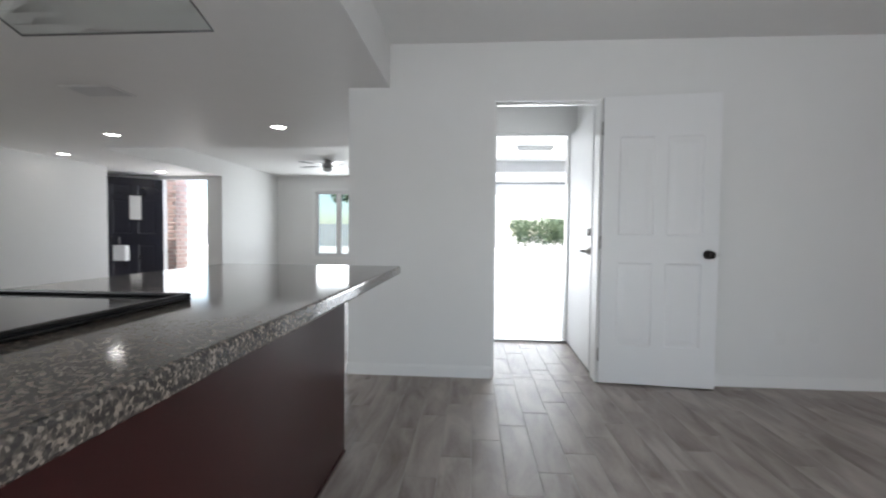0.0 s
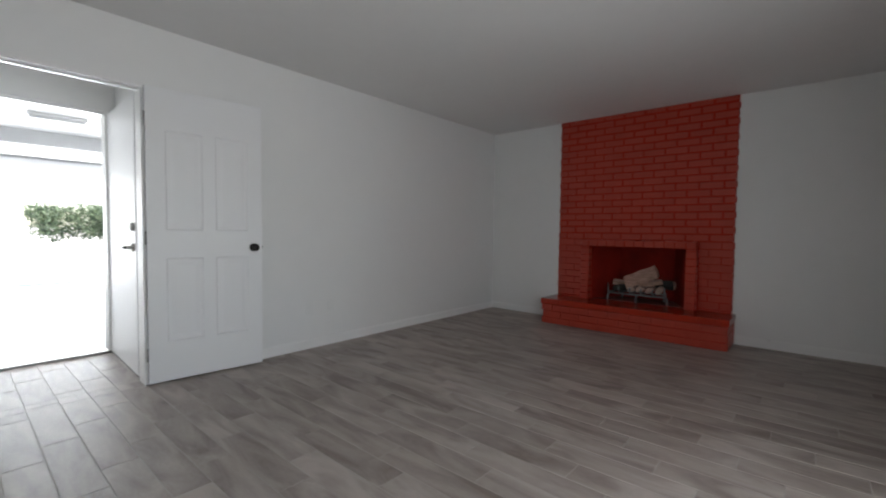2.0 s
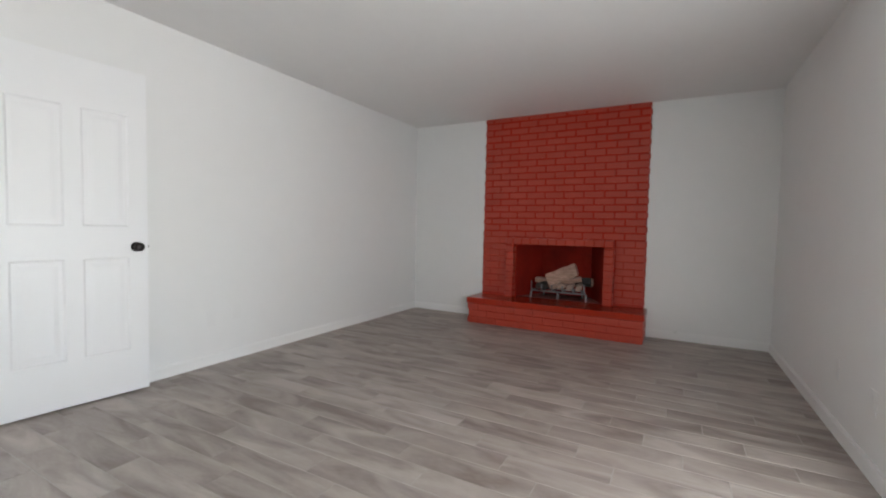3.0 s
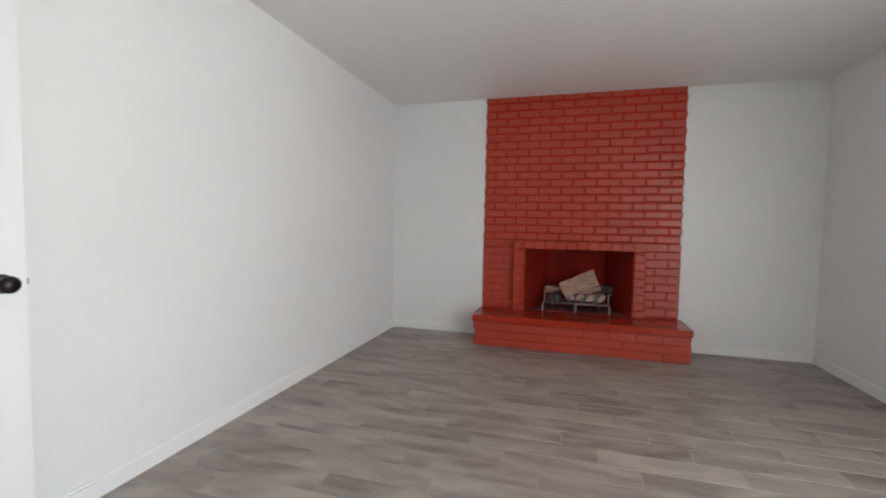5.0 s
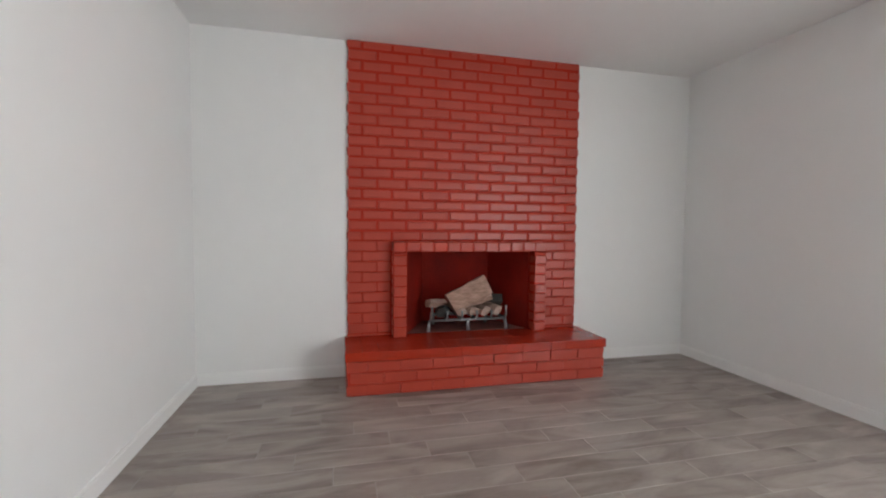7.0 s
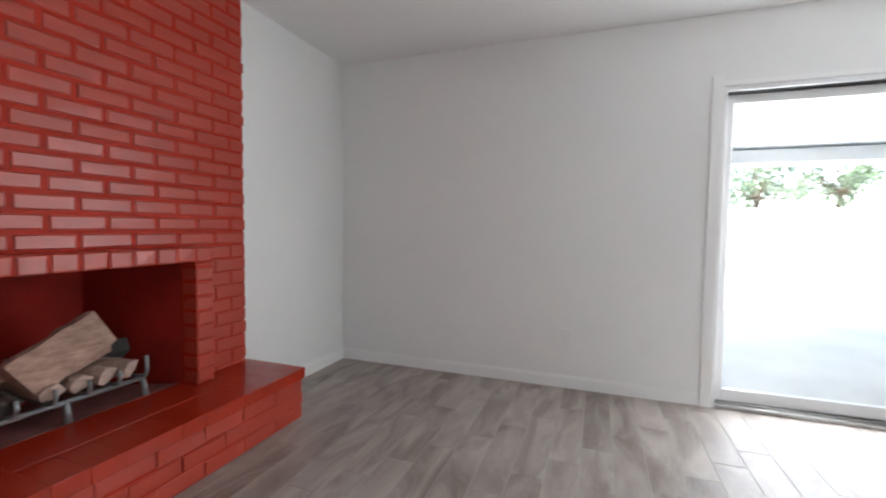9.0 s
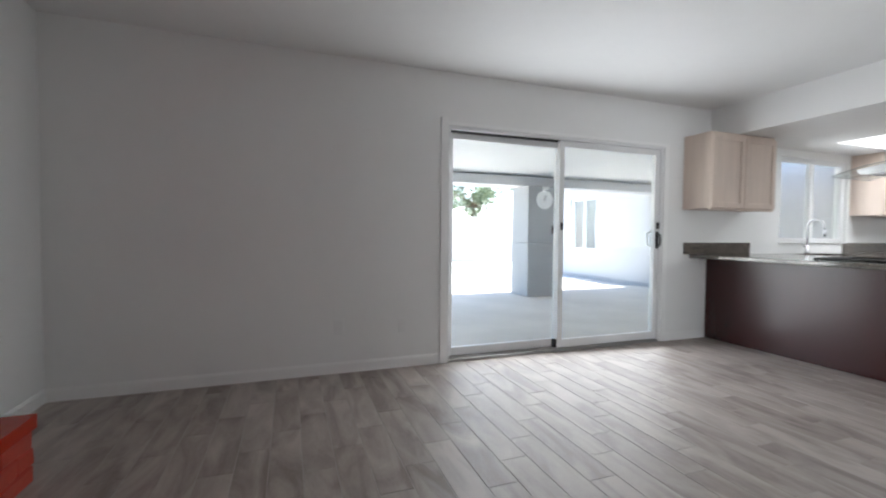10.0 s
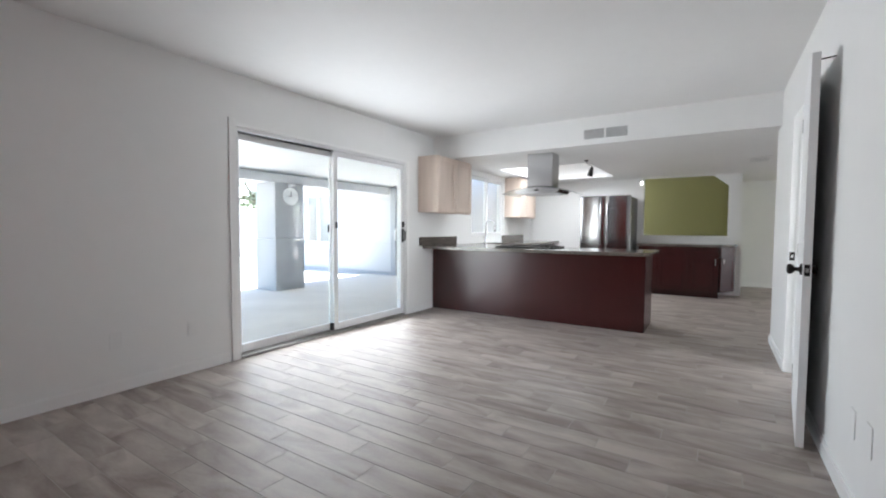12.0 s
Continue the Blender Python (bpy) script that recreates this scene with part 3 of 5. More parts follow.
for y in (-0.31, 0.31, 0.0):
    tube("leg", [(-0.11, y, 0.085), (-0.115, y * 1.02, 0.05), (-0.125, y * 1.03, 0.0)], 0.013 if y else 0.015, M_IRON, grate)
for y in (-0.23, 0.23):
    tube("leg", [(0.13, y, 0.085), (0.135, y, 0.0)], 0.011, M_IRON, grate)
for y in (-0.3, -0.18, -0.06, 0.06, 0.18, 0.3):
    tube("prong", [(0.15, y * 0.8, 0.097), (-0.11, y, 0.097), (-0.15, y, 0.105), (-0.163, y, 0.135), (-0.16, y, 0.2 if abs(y) > 0.25 else 0.165)], 0.009, M_IRON, grate, n=8)


def split_log(length, r, seed, prof=None):
    """A split log along y: bark on the back, cleft faces in front, rough ends."""
    rnd = random.Random(seed)
    bm = bmesh.new()
    prof = [(p * r, q * r) for p, q in prof] if prof else [(-r, 0.0), (-0.2 * r, -0.62 * r), (0.75 * r, -0.45 * r), (r, 0.1 * r), (0.55 * r, 0.62 * r), (-0.35 * r, 0.7 * r)]
    rings = []
    for i in range(9):
        y = -length / 2 + length * i / 8
        rings.append([bm.verts.new((px * rnd.uniform(0.94, 1.06), y + (rnd.uniform(-0.012, 0.012) if i in (0, 8) else 0), pz * rnd.uniform(0.92, 1.08))) for px, pz in prof])
    for s, t in zip(rings, rings[1:]):
        for k in range(6):
            f = bm.faces.new((s[k], s[(k + 1) % 6], t[(k + 1) % 6], t[k]))
            f.material_index = 1 if k in (0, 1) else 0
    bm.faces.new(rings[0]), bm.faces.new(list(reversed(rings[-1])))
    bmesh.ops.recalc_face_normals(bm, faces=bm.faces)
    return bm


def log(label, at, rot, length, r, seed, mats, prof=None):
    ob = finish("firewood_log", split_log(length, r, seed, prof), mats)
    ob.matrix_world = pose(*at, *rot)
    return tagged(ob, label, "firewood", "logs on the grate")


# a broad cleft face looks out of the firebox
WEDGE = [(0.9, 0.1), (0.3, -0.75), (-0.75, -0.85), (-0.78, -0.72), (0.02, 0.8), (0.5, 0.75)]
log("large split log lying tilted on top of the pile", (5.285, 1.225, GZ + 0.288), (-24, 0, 5), 0.36, 0.088, 3, [M_LOG, M_LOG], WEDGE)
log("charred dark log at the end of the grate", (5.29, 1.44, GZ + 0.145), (0, 10, 78), 0.2, 0.06, 4, [M_BARK, M_BARK])
log("pale split log lying across the grate bars", (5.36, 1.42, GZ + 0.19), (4, 20, 12), 0.26, 0.05, 5, [M_LOG2, M_LOG])
for i, (y, z) in enumerate(((1.30, 0.145), (1.21, 0.15), (1.12, 0.15), (1.03, 0.152))):
    log("pale split log end-on between the grate prongs", (5.33, y, GZ + z), (0, 15 * i, 88 + 4 * i), 0.27, 0.048, 10 + i, [M_LOG2, M_LOG])
log("split log resting behind the others", (5.42, 1.12, GZ + 0.21), (3, 60, -4), 0.44, 0.06, 20, [M_LOG, M_BARK])
log("pale split log supporting the top log", (5.31, 1.13, GZ + 0.215), (-12, 30, 14), 0.24, 0.045, 21, [M_LOG2, M_LOG])

# ---------------------------------------------------------------- doors to the garage passage
# frame of the passage doorway
boxes_jamb = [(0.25, 0.262, NORTH - 0.004, NORTH + T + 0.004, 0, 2.018), (0.998, 1.01, NORTH - 0.004, NORTH + T + 0.004, 0, 2.018), (0.25, 1.01, NORTH - 0.004, NORTH + T + 0.004, 2.018, 2.03)]
tagged(boxes("door_frame", boxes_jamb, M_TRIM), "white painted jamb of the passage doorway", "door frame", kind="structure")
stops = [(0.262, 0.272, NORTH + 0.045, NORTH + 0.085, 0.001, 2.017), (0.272, 0.998, NORTH + 0.045, NORTH + 0.085, 2.007, 2.017)]
tagged(boxes("trim", stops, M_TRIM, bevel=0.002), "white painted door stop inside the passage jamb", "trim", kind="structure")
strike = thing("strike_plate", "dark bronze strike plate on the passage door jamb", "strike plate", (0.2622, NORTH + 0.02, 0.937))
part("plate", (lambda b: ([add_box(b, 0, 0.002, *q) for q in ((-0.016, 0.016, -0.032, -0.012), (-0.016, 0.016, 0.012, 0.032), (-0.016, -0.008, -0.012, 0.012), (0.008, 0.016, -0.012, 0.012))], b)[1])(bmesh.new()), M_BRONZE, strike)
g_jamb = [(0.13, 0.15, 4.30, 4.46, 0, 2.03), (1.028, 1.048, 4.335, 4.46, 0, 2.03), (0.13, 1.048, 4.335, 4.46, 2.03, 2.05)]
tagged(boxes("door_frame", g_jamb, M_TRIM), "white painted jamb of the garage doorway", "door frame", kind="structure")
tagged(box("threshold", (0.13, 1.045, 4.31, 4.45, 0.0, 0.018), M_ALU, bevel=0.004), "worn aluminium garage door threshold", "threshold", kind="structure")


def raised_panel(bm, x0, x1, z0, z1, y, s):
    """A moulded panel on a door face at y; s is the way that the face looks."""
    g = 0.007
    rings = []
    for inset, depth in ((0, 0.0), (0.012, -g), (0.03, -g), (0.055, -0.003)):
        rings.append([bm.verts.new(p) for p in ((x0 + inset, y + s * depth, z0 + inset), (x1 - inset, y + s * depth, z0 + inset), (x1 - inset, y + s * depth, z1 - inset), (x0 + inset, y + s * depth, z1 - inset))])
    for a, b in zip(rings, rings[1:]):
        for k in range(4):
            bm.faces.new((a[k], a[(k + 1) % 4], b[(k + 1) % 4], b[k]))
    bm.faces.new(rings[-1])


def panel_leaf(width, height, thick, panels):
    """A moulded door leaf from x 0 to width, y 0 to thick, with the same panels on both faces."""
    bm = bmesh.new()
    xs = sorted({0, width, *[p for q in panels for p in q[:2]]})
    zs = sorted({0, height, *[p for q in panels for p in q[2:]]})
    for y, s in ((0, -1), (thick, 1)):
        for a, b in zip(xs, xs[1:]):
            for c, d in zip(zs, zs[1:]):
                if (a, b, c, d) in panels:
                    raised_panel(bm, a, b, c, d, y, s)
                else:
                    bm.faces.new([bm.verts.new(p) for p in ((a, y, c), (b, y, c), (b, y, d), (a, y, d))])
    for q in (((0, 0, 0), (0, thick, 0), (0, thick, height), (0, 0, height)), ((width, 0, 0), (width, thick, 0), (width, thick, height), (width, 0, height)),
              ((0, 0, 0), (width, 0, 0), (width, thick, 0), (0, thick, 0)), ((0, 0, height), (width, 0, height), (width, thick, height), (0, thick, height))):
        bm.faces.new([bm.verts.new(p) for p in q])
    bmesh.ops.remove_doubles(bm, verts=bm.verts, dist=1e-5)
    bmesh.ops.recalc_face_normals(bm, faces=bm.faces)
    return bm


KNOB = [(0.0, 0.0), (0.031, 0.0), (0.031, 0.006), (0.012, 0.012), (0.011, 0.03), (0.022, 0.036), (0.028, 0.046), (0.027, 0.056), (0.018, 0.063), (0.0, 0.065)]


def knob(parent, x, y, z, s, material=M_BRONZE, name="knob"):
    return lathe(name, KNOB, pose(x, y, z, 90 if s < 0 else -90), material, parent, "dark bronze round knob")


ang = math.degrees(math.atan2(3.09 - 3.163, 1.772 - 1.014))
door_1 = thing("door_1", "white four-panel door standing open against the wall", "door", (1.014, 3.160, 0.012), ang)
LW, LH = 0.761, 2.018
UP = [(0.11, 0.345), (0.425, 0.66)]
panels = [(a, b, c, d) for a, b in UP for c, d in ((0.27, 0.86), (1.05, 1.74))]
part("leaf", panel_leaf(LW, LH, 0.035, panels), M_DOOR, door_1)
knob(door_1, LW - 0.065, -0.001, 0.925, -1)
knob(door_1, LW - 0.065, 0.0355, 0.925, 1).scale = (1, 0.6, 1)
box("latch_plate", (LW - 0.0005, LW + 0.0015, 0.006, 0.029, 0.895, 0.955), M_BLACK, door_1, "black latch plate")
box("latch_bolt", (LW + 0.0015, LW + 0.011, 0.011, 0.024, 0.915, 0.935), M_NICKEL, door_1, "nickel latch bolt")
for z in (0.2, 1.0, 1.8):
    tube("hinge", [(-0.006, 0.002, z - 0.045), (-0.006, 0.002, z + 0.045)], 0.006, M_NICKEL, door_1)

tube("stay_rod", [(LW - 0.09, 0.036, LH - 0.012), (LW - 0.09, 0.097, LH - 0.008)], 0.004, M_BLACK, door_1, "thin black stay rod")
gdir = math.degrees(math.atan2(3.405 - 4.315, 1.012 - 1.041))
door_2 = thing("door_2", "flat white garage door leaf standing open in the passage", "door", (1.041, 4.315, 0.012), gdir)
part("leaf", (lambda b: (add_box(b, 0, 0.91, -0.0, 0.044, 0, 2.02, bevel=0.002), b)[1])(bmesh.new()), M_DOOR, door_2)
lathe("lever_rose", [(0.0, 0.0), (0.03, 0.0), (0.03, 0.01), (0.013, 0.016), (0.012, 0.045), (0.0, 0.046)], pose(0.845, -0.0005, 0.925, 90), M_NICKEL, door_2, "satin nickel rose")
tube("lever", [(0.85, -0.045, 0.925), (0.80, -0.05, 0.925), (0.74, -0.048, 0.922)], [0.011, 0.009, 0.008], M_BRONZE, door_2, "dark bronze lever")
lathe("deadbolt", [(0.0, 0.0), (0.03, 0.0), (0.03, 0.014), (0.022, 0.022), (0.0, 0.023)], pose(0.845, -0.0005, 1.075, 90), M_NICKEL, door_2, "satin nickel deadbolt")
box("latch_plate", (0.9095, 0.9115, 0.01, 0.034, 0.895, 0.955), M_NICKEL, door_2)
box("latch_plate", (0.9095, 0.9115, 0.01, 0.034, 1.045, 1.105), M_NICKEL, door_2)
box("door_sweep", (0.02, 0.905, 0.002, 0.042, -0.01, 0.0), M_BLACK, door_2, "black rubber door sweep")

# ---------------------------------------------------------------- patio sliding door
SD0, SD1, SDZ = 0.13, 2.49, 2.0
slider = thing("sliding_door", "white vinyl two-panel sliding patio door, closed", "sliding door", (SD1, SOUTH, 0))


def sbox(name, x0, x1, y0, y1, z0, z1, m, parent, label="", bevel=0.003):
    """A bar of the patio door in room measures."""
    bm = bmesh.new()
    add_box(bm, x0 - SD1, x1 - SD1, y0, y1, z0, z1, bevel=bevel)
    return finish(name, bm, m, parent, label)


sbox("frame_jamb", SD0 + 0.001, SD0 + 0.035, -0.12, 0.004, 0.0, SDZ - 0.001, M_VINYL, slider)
sbox("frame_jamb", SD1 - 0.025, SD1 - 0.001, -0.12, 0.004, 0.0, SDZ - 0.001, M_VINYL, slider)
sbox("frame_head", SD0 + 0.035, SD1 - 0.025, -0.12, 0.004, SDZ - 0.03, SDZ - 0.001, M_VINYL, slider)
sbox("sill_track", SD0 + 0.035, SD1 - 0.025, -0.13, 0.012, 0.0, 0.022, M_ALU, slider, "worn grey aluminium track")
for y in (-0.03, -0.085):
    sbox("track_rail", SD0 + 0.035, SD1 - 0.025, y - 0.004, y + 0.004, 0.022, 0.034, M_ALU, slider, bevel=0.001)
# near-black strip laid in the head gap to draw its shade
sbox("head_shade_strip", 1.36, SD1 - 0.03, -0.11, -0.02, SDZ - 0.0348, SDZ - 0.0305, M_SLOT, slider, "dark strip for the shade in the gap above the outer panel", 0)


def panel(name, x0, x1, y0, y1, z0, z1, st):
    p = new(name)
    p.parent = slider
    for a, b, c, d in ((x0, x0 + st, z0, z1), (x1 - st, x1, z0, z1), (x0 + st, x1 - st, z0, z0 + 0.075), (x0 + st, x1 - st, z1 - 0.055, z1)):
        sbox("panel_frame", a, b, y0, y1, c, d, M_VINYL, p)
    g = sbox("pane", x0 + st - 0.005, x1 - st + 0.005, (y0 + y1) / 2 - 0.003, (y0 + y1) / 2 + 0.003, z0 + 0.07, z1 - 0.05, M_GLASS, p, "clear glass pane", 0)
    g.visible_shadow = False
    return p


inner = panel("inner_panel", SD0 + 0.036, 1.375, -0.05, -0.012, 0.03, 1.968, 0.055)
outer = panel("outer_panel", 1.32, SD1 - 0.026, -0.104, -0.066, 0.03, 1.962, 0.05)
sbox("lock", SD0 + 0.045, SD0 + 0.075, -0.012, 0.012, 1.16, 1.23, M_BLACK, inner, "black thumb lock")
sbox("handle_plate", SD0 + 0.042, SD0 + 0.078, -0.012, -0.002, 0.96, 1.14, M_BLACK, inner, "black handle plate")
tube("handle", [(SD0 + 0.06 - SD1, -0.002, 0.985), (SD0 + 0.06 - SD1, 0.035, 1.0), (SD0 + 0.06 - SD1, 0.035, 1.1), (SD0 + 0.06 - SD1, -0.002, 1.115)], 0.009, M_BLACK, inner, "black pull handle")
tube("handle", [(SD0 + 0.085 - SD1, -0.05, 0.98), (SD0 + 0.1 - SD1, -0.1, 1.0), (SD0 + 0.1 - SD1, -0.1, 1.12), (SD0 + 0.085 - SD1, -0.05, 1.14)], 0.01, M_VINYL, inner, "white outer pull handle")
sbox("latch", 1.335, 1.358, -0.012, 0.002, 1.14, 1.21, M_BLACK, inner, "dark meeting stile latch")
sbox("latch", 1.4, 1.42, -0.066, -0.055, 1.1, 1.18, M_BLACK, outer, "dark keeper")
sbox("stile_foot", 1.378, 1.40, -0.06, -0.015, 0.034, 0.11, M_BLACK, slider, "dark rubber stile foot", 0.002)
casing = [(SD1, SD1 + 0.062, SOUTH, SOUTH + 0.016, 0, 2.062), (SD0 - 0.062, SD0, SOUTH, SOUTH + 0.012, 0, 2.03), (SD0, SD1, SOUTH, SOUTH + 0.012, 2.0, 2.03)]
tagged(boxes("trim", casing, M_TRIM), "white painted casing round the sliding door", "trim", kind="structure")


# wall outlets and plates
def outlet(x, y, z, s, sockets=True, label="white plastic wall outlet plate"):
    e = thing("wall_outlet", label, "outlet", (x, y, z), 0 if s > 0 else 180, group="wall outlets")
    part("plate", (lambda b: (add_box(b, -0.036, 0.036, 0.0, 0.004, -0.058, 0.058, bevel=0.0015), b)[1])(bmesh.new()), M_PLASTIC, e)
    for z0 in (-0.025, 0.025) if sockets else ():
        part("socket", (lambda b: (add_box(b, -0.017, 0.017, 0.004, 0.0065, z0 - 0.015, z0 + 0.015, bevel=0.001), b)[1])(bmesh.new()), M_PLASTIC, e)
    return e


outlet(3.38, SOUTH, 0.36, 1, False, "white painted blank wall plate")
outlet(2.87, SOUTH, 0.345, 1)
outlet(2.27, NORTH, 0.36, -1, False, "white painted blank wall plate")
outlet(2.49, NORTH, 0.38, -1, False, "white painted blank wall plate")

# ---------------------------------------------------------------- kitchen
CT = 0.90
pen = thing("peninsula", "dark cherry kitchen peninsula with a plain veneered back panel", "kitchen island", (-0.51, 2.066, 0))
pinv = pen.matrix_world.inverted()


def wbox(name, d, m, parent, inv, label="", bevel=0.002):
    bm = bmesh.new()
    add_box(bm, *d, bevel=bevel)
    for v in bm.verts:
        v.co = inv @ v.co
    return finish(name, bm, m, parent, label)


wbox("back_panel", (-0.512, -0.50, SOUTH + 0.001, 2.06, 0.006, CT - 0.041), M_CHERRY, pen, pinv, "dark cherry veneer panel")
wbox("end_panel", (-1.10, -0.513, 2.046, 2.066, 0.006, CT - 0.041), M_CHERRY, pen, pinv)
wbox("carcass", (-1.09, -0.513, SOUTH + 0.6, 2.045, 0.1, CT - 0.041), M_CHERRY, pen, pinv)
wbox("toe_kick", (-1.03, -0.513, SOUTH + 0.6, 2.045, 0.006, 0.099), M_CHERRY, pen, pinv)
wbox("base_shoe", (-0.50, -0.492, SOUTH + 0.001, 2.06, 0.001, 0.014), M_CHERRY, pen, pinv)
y = 2.03
while y > 0.0:
    d = wbox("door", (-1.112, -1.092, y - 0.44, y - 0.006, 0.11, CT - 0.05), M_CHERRY, pen, pinv)
    y -= 0.45
ctop = thing("countertop", "speckled brown granite countertop with polished edge", "countertop", (-0.72, 0.7, CT))
cinv = ctop.matrix_world.inverted()
bm = bmesh.new()
# one L-shaped slab with a sink cut-out in its wall arm
ov = -0.245
cuts = [(-1.14, ov, SOUTH + 0.001, 2.135), (-1.55, -1.14, SOUTH + 0.001, -0.1), (-2.25, -1.55, SOUTH + 0.001, -0.62), (-2.25, -1.55, -0.2, -0.1), (WEST_K + 0.001, -2.25, SOUTH + 0.001, -0.1)]
for d in cuts:
    add_box(bm, *d, CT - 0.04, CT)
bmesh.ops.remove_doubles(bm, verts=bm.verts, dist=1e-5)
inside = [f for f in bm.faces if any(f is not g and set(f.verts) == set(g.verts) for e in f.edges for g in e.link_faces)]
bmesh.ops.delete(bm, geom=inside, context='FACES')
for v in bm.verts:
    v.co = cinv @ v.co
slab = part("slab", bm, M_GRANITE, ctop)
bev = slab.modifiers.new("eased_edge", 'BEVEL')
bev.width, bev.segments, bev.limit_method = 0.008, 3, 'ANGLE'
for x0, x1 in ((-1.15, -0.165), (-3.9, -2.85)):
    wbox("backsplash", (x0, x1, SOUTH + 0.001, SOUTH + 0.02, CT + 0.0005, CT + 0.125), M_GRANITE, ctop, cinv, "granite backsplash strip")

sink_u = thing("sink_cabinet", "dark cherry base cabinet under the kitchen sink", "cabinet", (-2.7, -0.14, 0))
sinv = sink_u.matrix_world.inverted()
wbox("body", (WEST_K + 0.003, -1.11, SOUTH + 0.005, -0.16, 0.1, CT - 0.2), M_CHERRY, sink_u, sinv)
for k in range(5):
    wbox("door", (-1.2 - k * 0.6 - 0.58, -1.2 - k * 0.6, -0.158, -0.14, 0.11, CT - 0.05), M_CHERRY, sink_u, sinv)
sink = thing("sink", "stainless steel undermount kitchen sink", "sink", (-1.9, -0.41, CT - 0.045))
iinv = sink.matrix_world.inverted()
for d in ((-2.25, -1.55, -0.62, -0.2, 0.702, 0.705), (-2.252, -2.25, -0.62, -0.2, 0.705, CT - 0.042), (-1.55, -1.548, -0.62, -0.2, 0.705, CT - 0.042), (-2.25, -1.55, -0.622, -0.62, 0.705, CT - 0.042), (-2.25, -1.55, -0.2, -0.198, 0.705, CT - 0.042)):
    wbox("bowl_wall", d, M_STEEL, sink, iinv, bevel=0)
faucet = thing("faucet", "tall chrome gooseneck kitchen faucet", "faucet", (-2.03, -0.665, CT))
lathe("base", [(0.0, 0.0), (0.027, 0.0), (0.027, 0.01), (0.018, 0.02), (0.017, 0.1), (0.0, 0.1)], pose(0, 0, 0.0005), M_CHROME, faucet)
tube("neck", [(0, 0, 0.095), (0, 0, 0.315)] + [(0, 0.085 - 0.085 * math.cos(a), 0.315 + 0.085 * math.sin(a)) for a in [math.pi * k / 10 for k in range(1, 11)]] + [(0, 0.172, 0.275)], 0.011, M_CHROME, faucet)
tube("spray_head", [(0, 0.172, 0.28), (0, 0.173, 0.2)], 0.0145, M_CHROME, faucet)
tube("lever", [(0.015, 0, 0.07), (0.05, 0.0, 0.085), (0.09, 0.0, 0.12)], 0.006, M_CHROME, faucet)

# cooktop
cook = thing("cooktop", "black ceramic glass cooktop with raised black rim", "cooktop", (-0.80, 0.62, CT + 0.0005))
X0, X1, Y0, Y1 = -0.265, 0.265, -0.385, 0.385
part("glass_plate", (lambda b: (add_box(b, X0, X1, Y0, Y1, 0, 0.008, bevel=0.003), b)[1])(bmesh.new()), M_BLACKGLASS, cook, "black ceramic glass plate")
for a, b_, c, d in ((X0, X1, Y0, Y0 + 0.014), (X0, X1, Y1 - 0.014, Y1), (X0, X0 + 0.014, Y0 + 0.014, Y1 - 0.014), (X1 - 0.014, X1, Y0 + 0.014, Y1 - 0.014)):
    part("rim", (lambda q: (add_box(q, a, b_, c, d, 0.0082, 0.016, bevel=0.003), q)[1])(bmesh.new()), M_BLACK, cook, "raised black rim")
for k in range(4):
    lathe("knob", [(0, 0), (0.017, 0), (0.015, 0.016), (0, 0.017)], pose(-0.225, 0.1 + 0.06 * k, 0.0085), M_BLACK, cook)

# island hood
hood = thing("range_hood", "stainless steel island hood with curved glass canopy", "range hood", (-0.885, 0.755, LOW))
part("duct", (lambda b: (add_box(b, -0.125, 0.125, -0.17, 0.17, 1.69 - LOW, -0.001, bevel=0.003), b)[1])(bmesh.new()), M_STEEL, hood)
bm = bmesh.new()
arc = [-1 + k / 8 for k in range(17)]
sides = []
for xx in (-0.2, 0.24):
    top = [bm.verts.new((xx, u * 0.3, 1.68 - LOW - 0.0378 * u * u)) for u in arc]
    low = [bm.verts.new((xx, u * 0.27, 1.605 - LOW)) for u in arc]
    sides.append((top, low))
for k in range(16):
    (t0, l0), (t1, l1) = sides
    for q in ((t0[k], t0[k + 1], l0[k + 1], l0[k]), (t1[k], l1[k], l1[k + 1], t1[k + 1]), (t0[k], t1[k], t1[k + 1], t0[k + 1]), (l0[k], l0[k + 1], l1[k + 1], l1[k])):
        bm.faces.new(q)
for k in (0, 16):
    bm.faces.new((t0[k], l0[k], l1[k], t1[k]))
bmesh.ops.recalc_face_normals(bm, faces=bm.faces)
part("control_box", bm, M_STEEL, hood, "stainless visor with an arched top")
part("filter", (lambda b: (add_box(b, -0.17, 0.2, -0.22, 0.22, 1.597 - LOW, 1.6045 - LOW), b)[1])(bmesh.new()), M_VENT, hood, "grey mesh filter")
part("control_button", (lambda b: (add_box(b, 0.2402, 0.244, -0.025, 0.025, 1.634 - LOW, 1.65 - LOW), b)[1])(bmesh.new()), M_BLACK, hood)
bm = bmesh.new()
rows_ = []
for i in range(25):
    u = -1 + 2 * i / 24
    yy, zz = u * 0.45, 1.685 - LOW - 0.085 * u * u
    rows_.append([bm.verts.new((xx, yy, zz + dz)) for dz in (0, 0.007) for xx in (-0.28, 0.28)])
for a, b_ in zip(rows_, rows_[1:]):
    bm.faces.new((a[0], a[1], b_[1], b_[0])), bm.faces.new((a[2], b_[2], b_[3], a[3]))
    bm.faces.new((a[1], a[3], b_[3], b_[1])), bm.faces.new((a[0], b_[0], b_[2], a[2]))
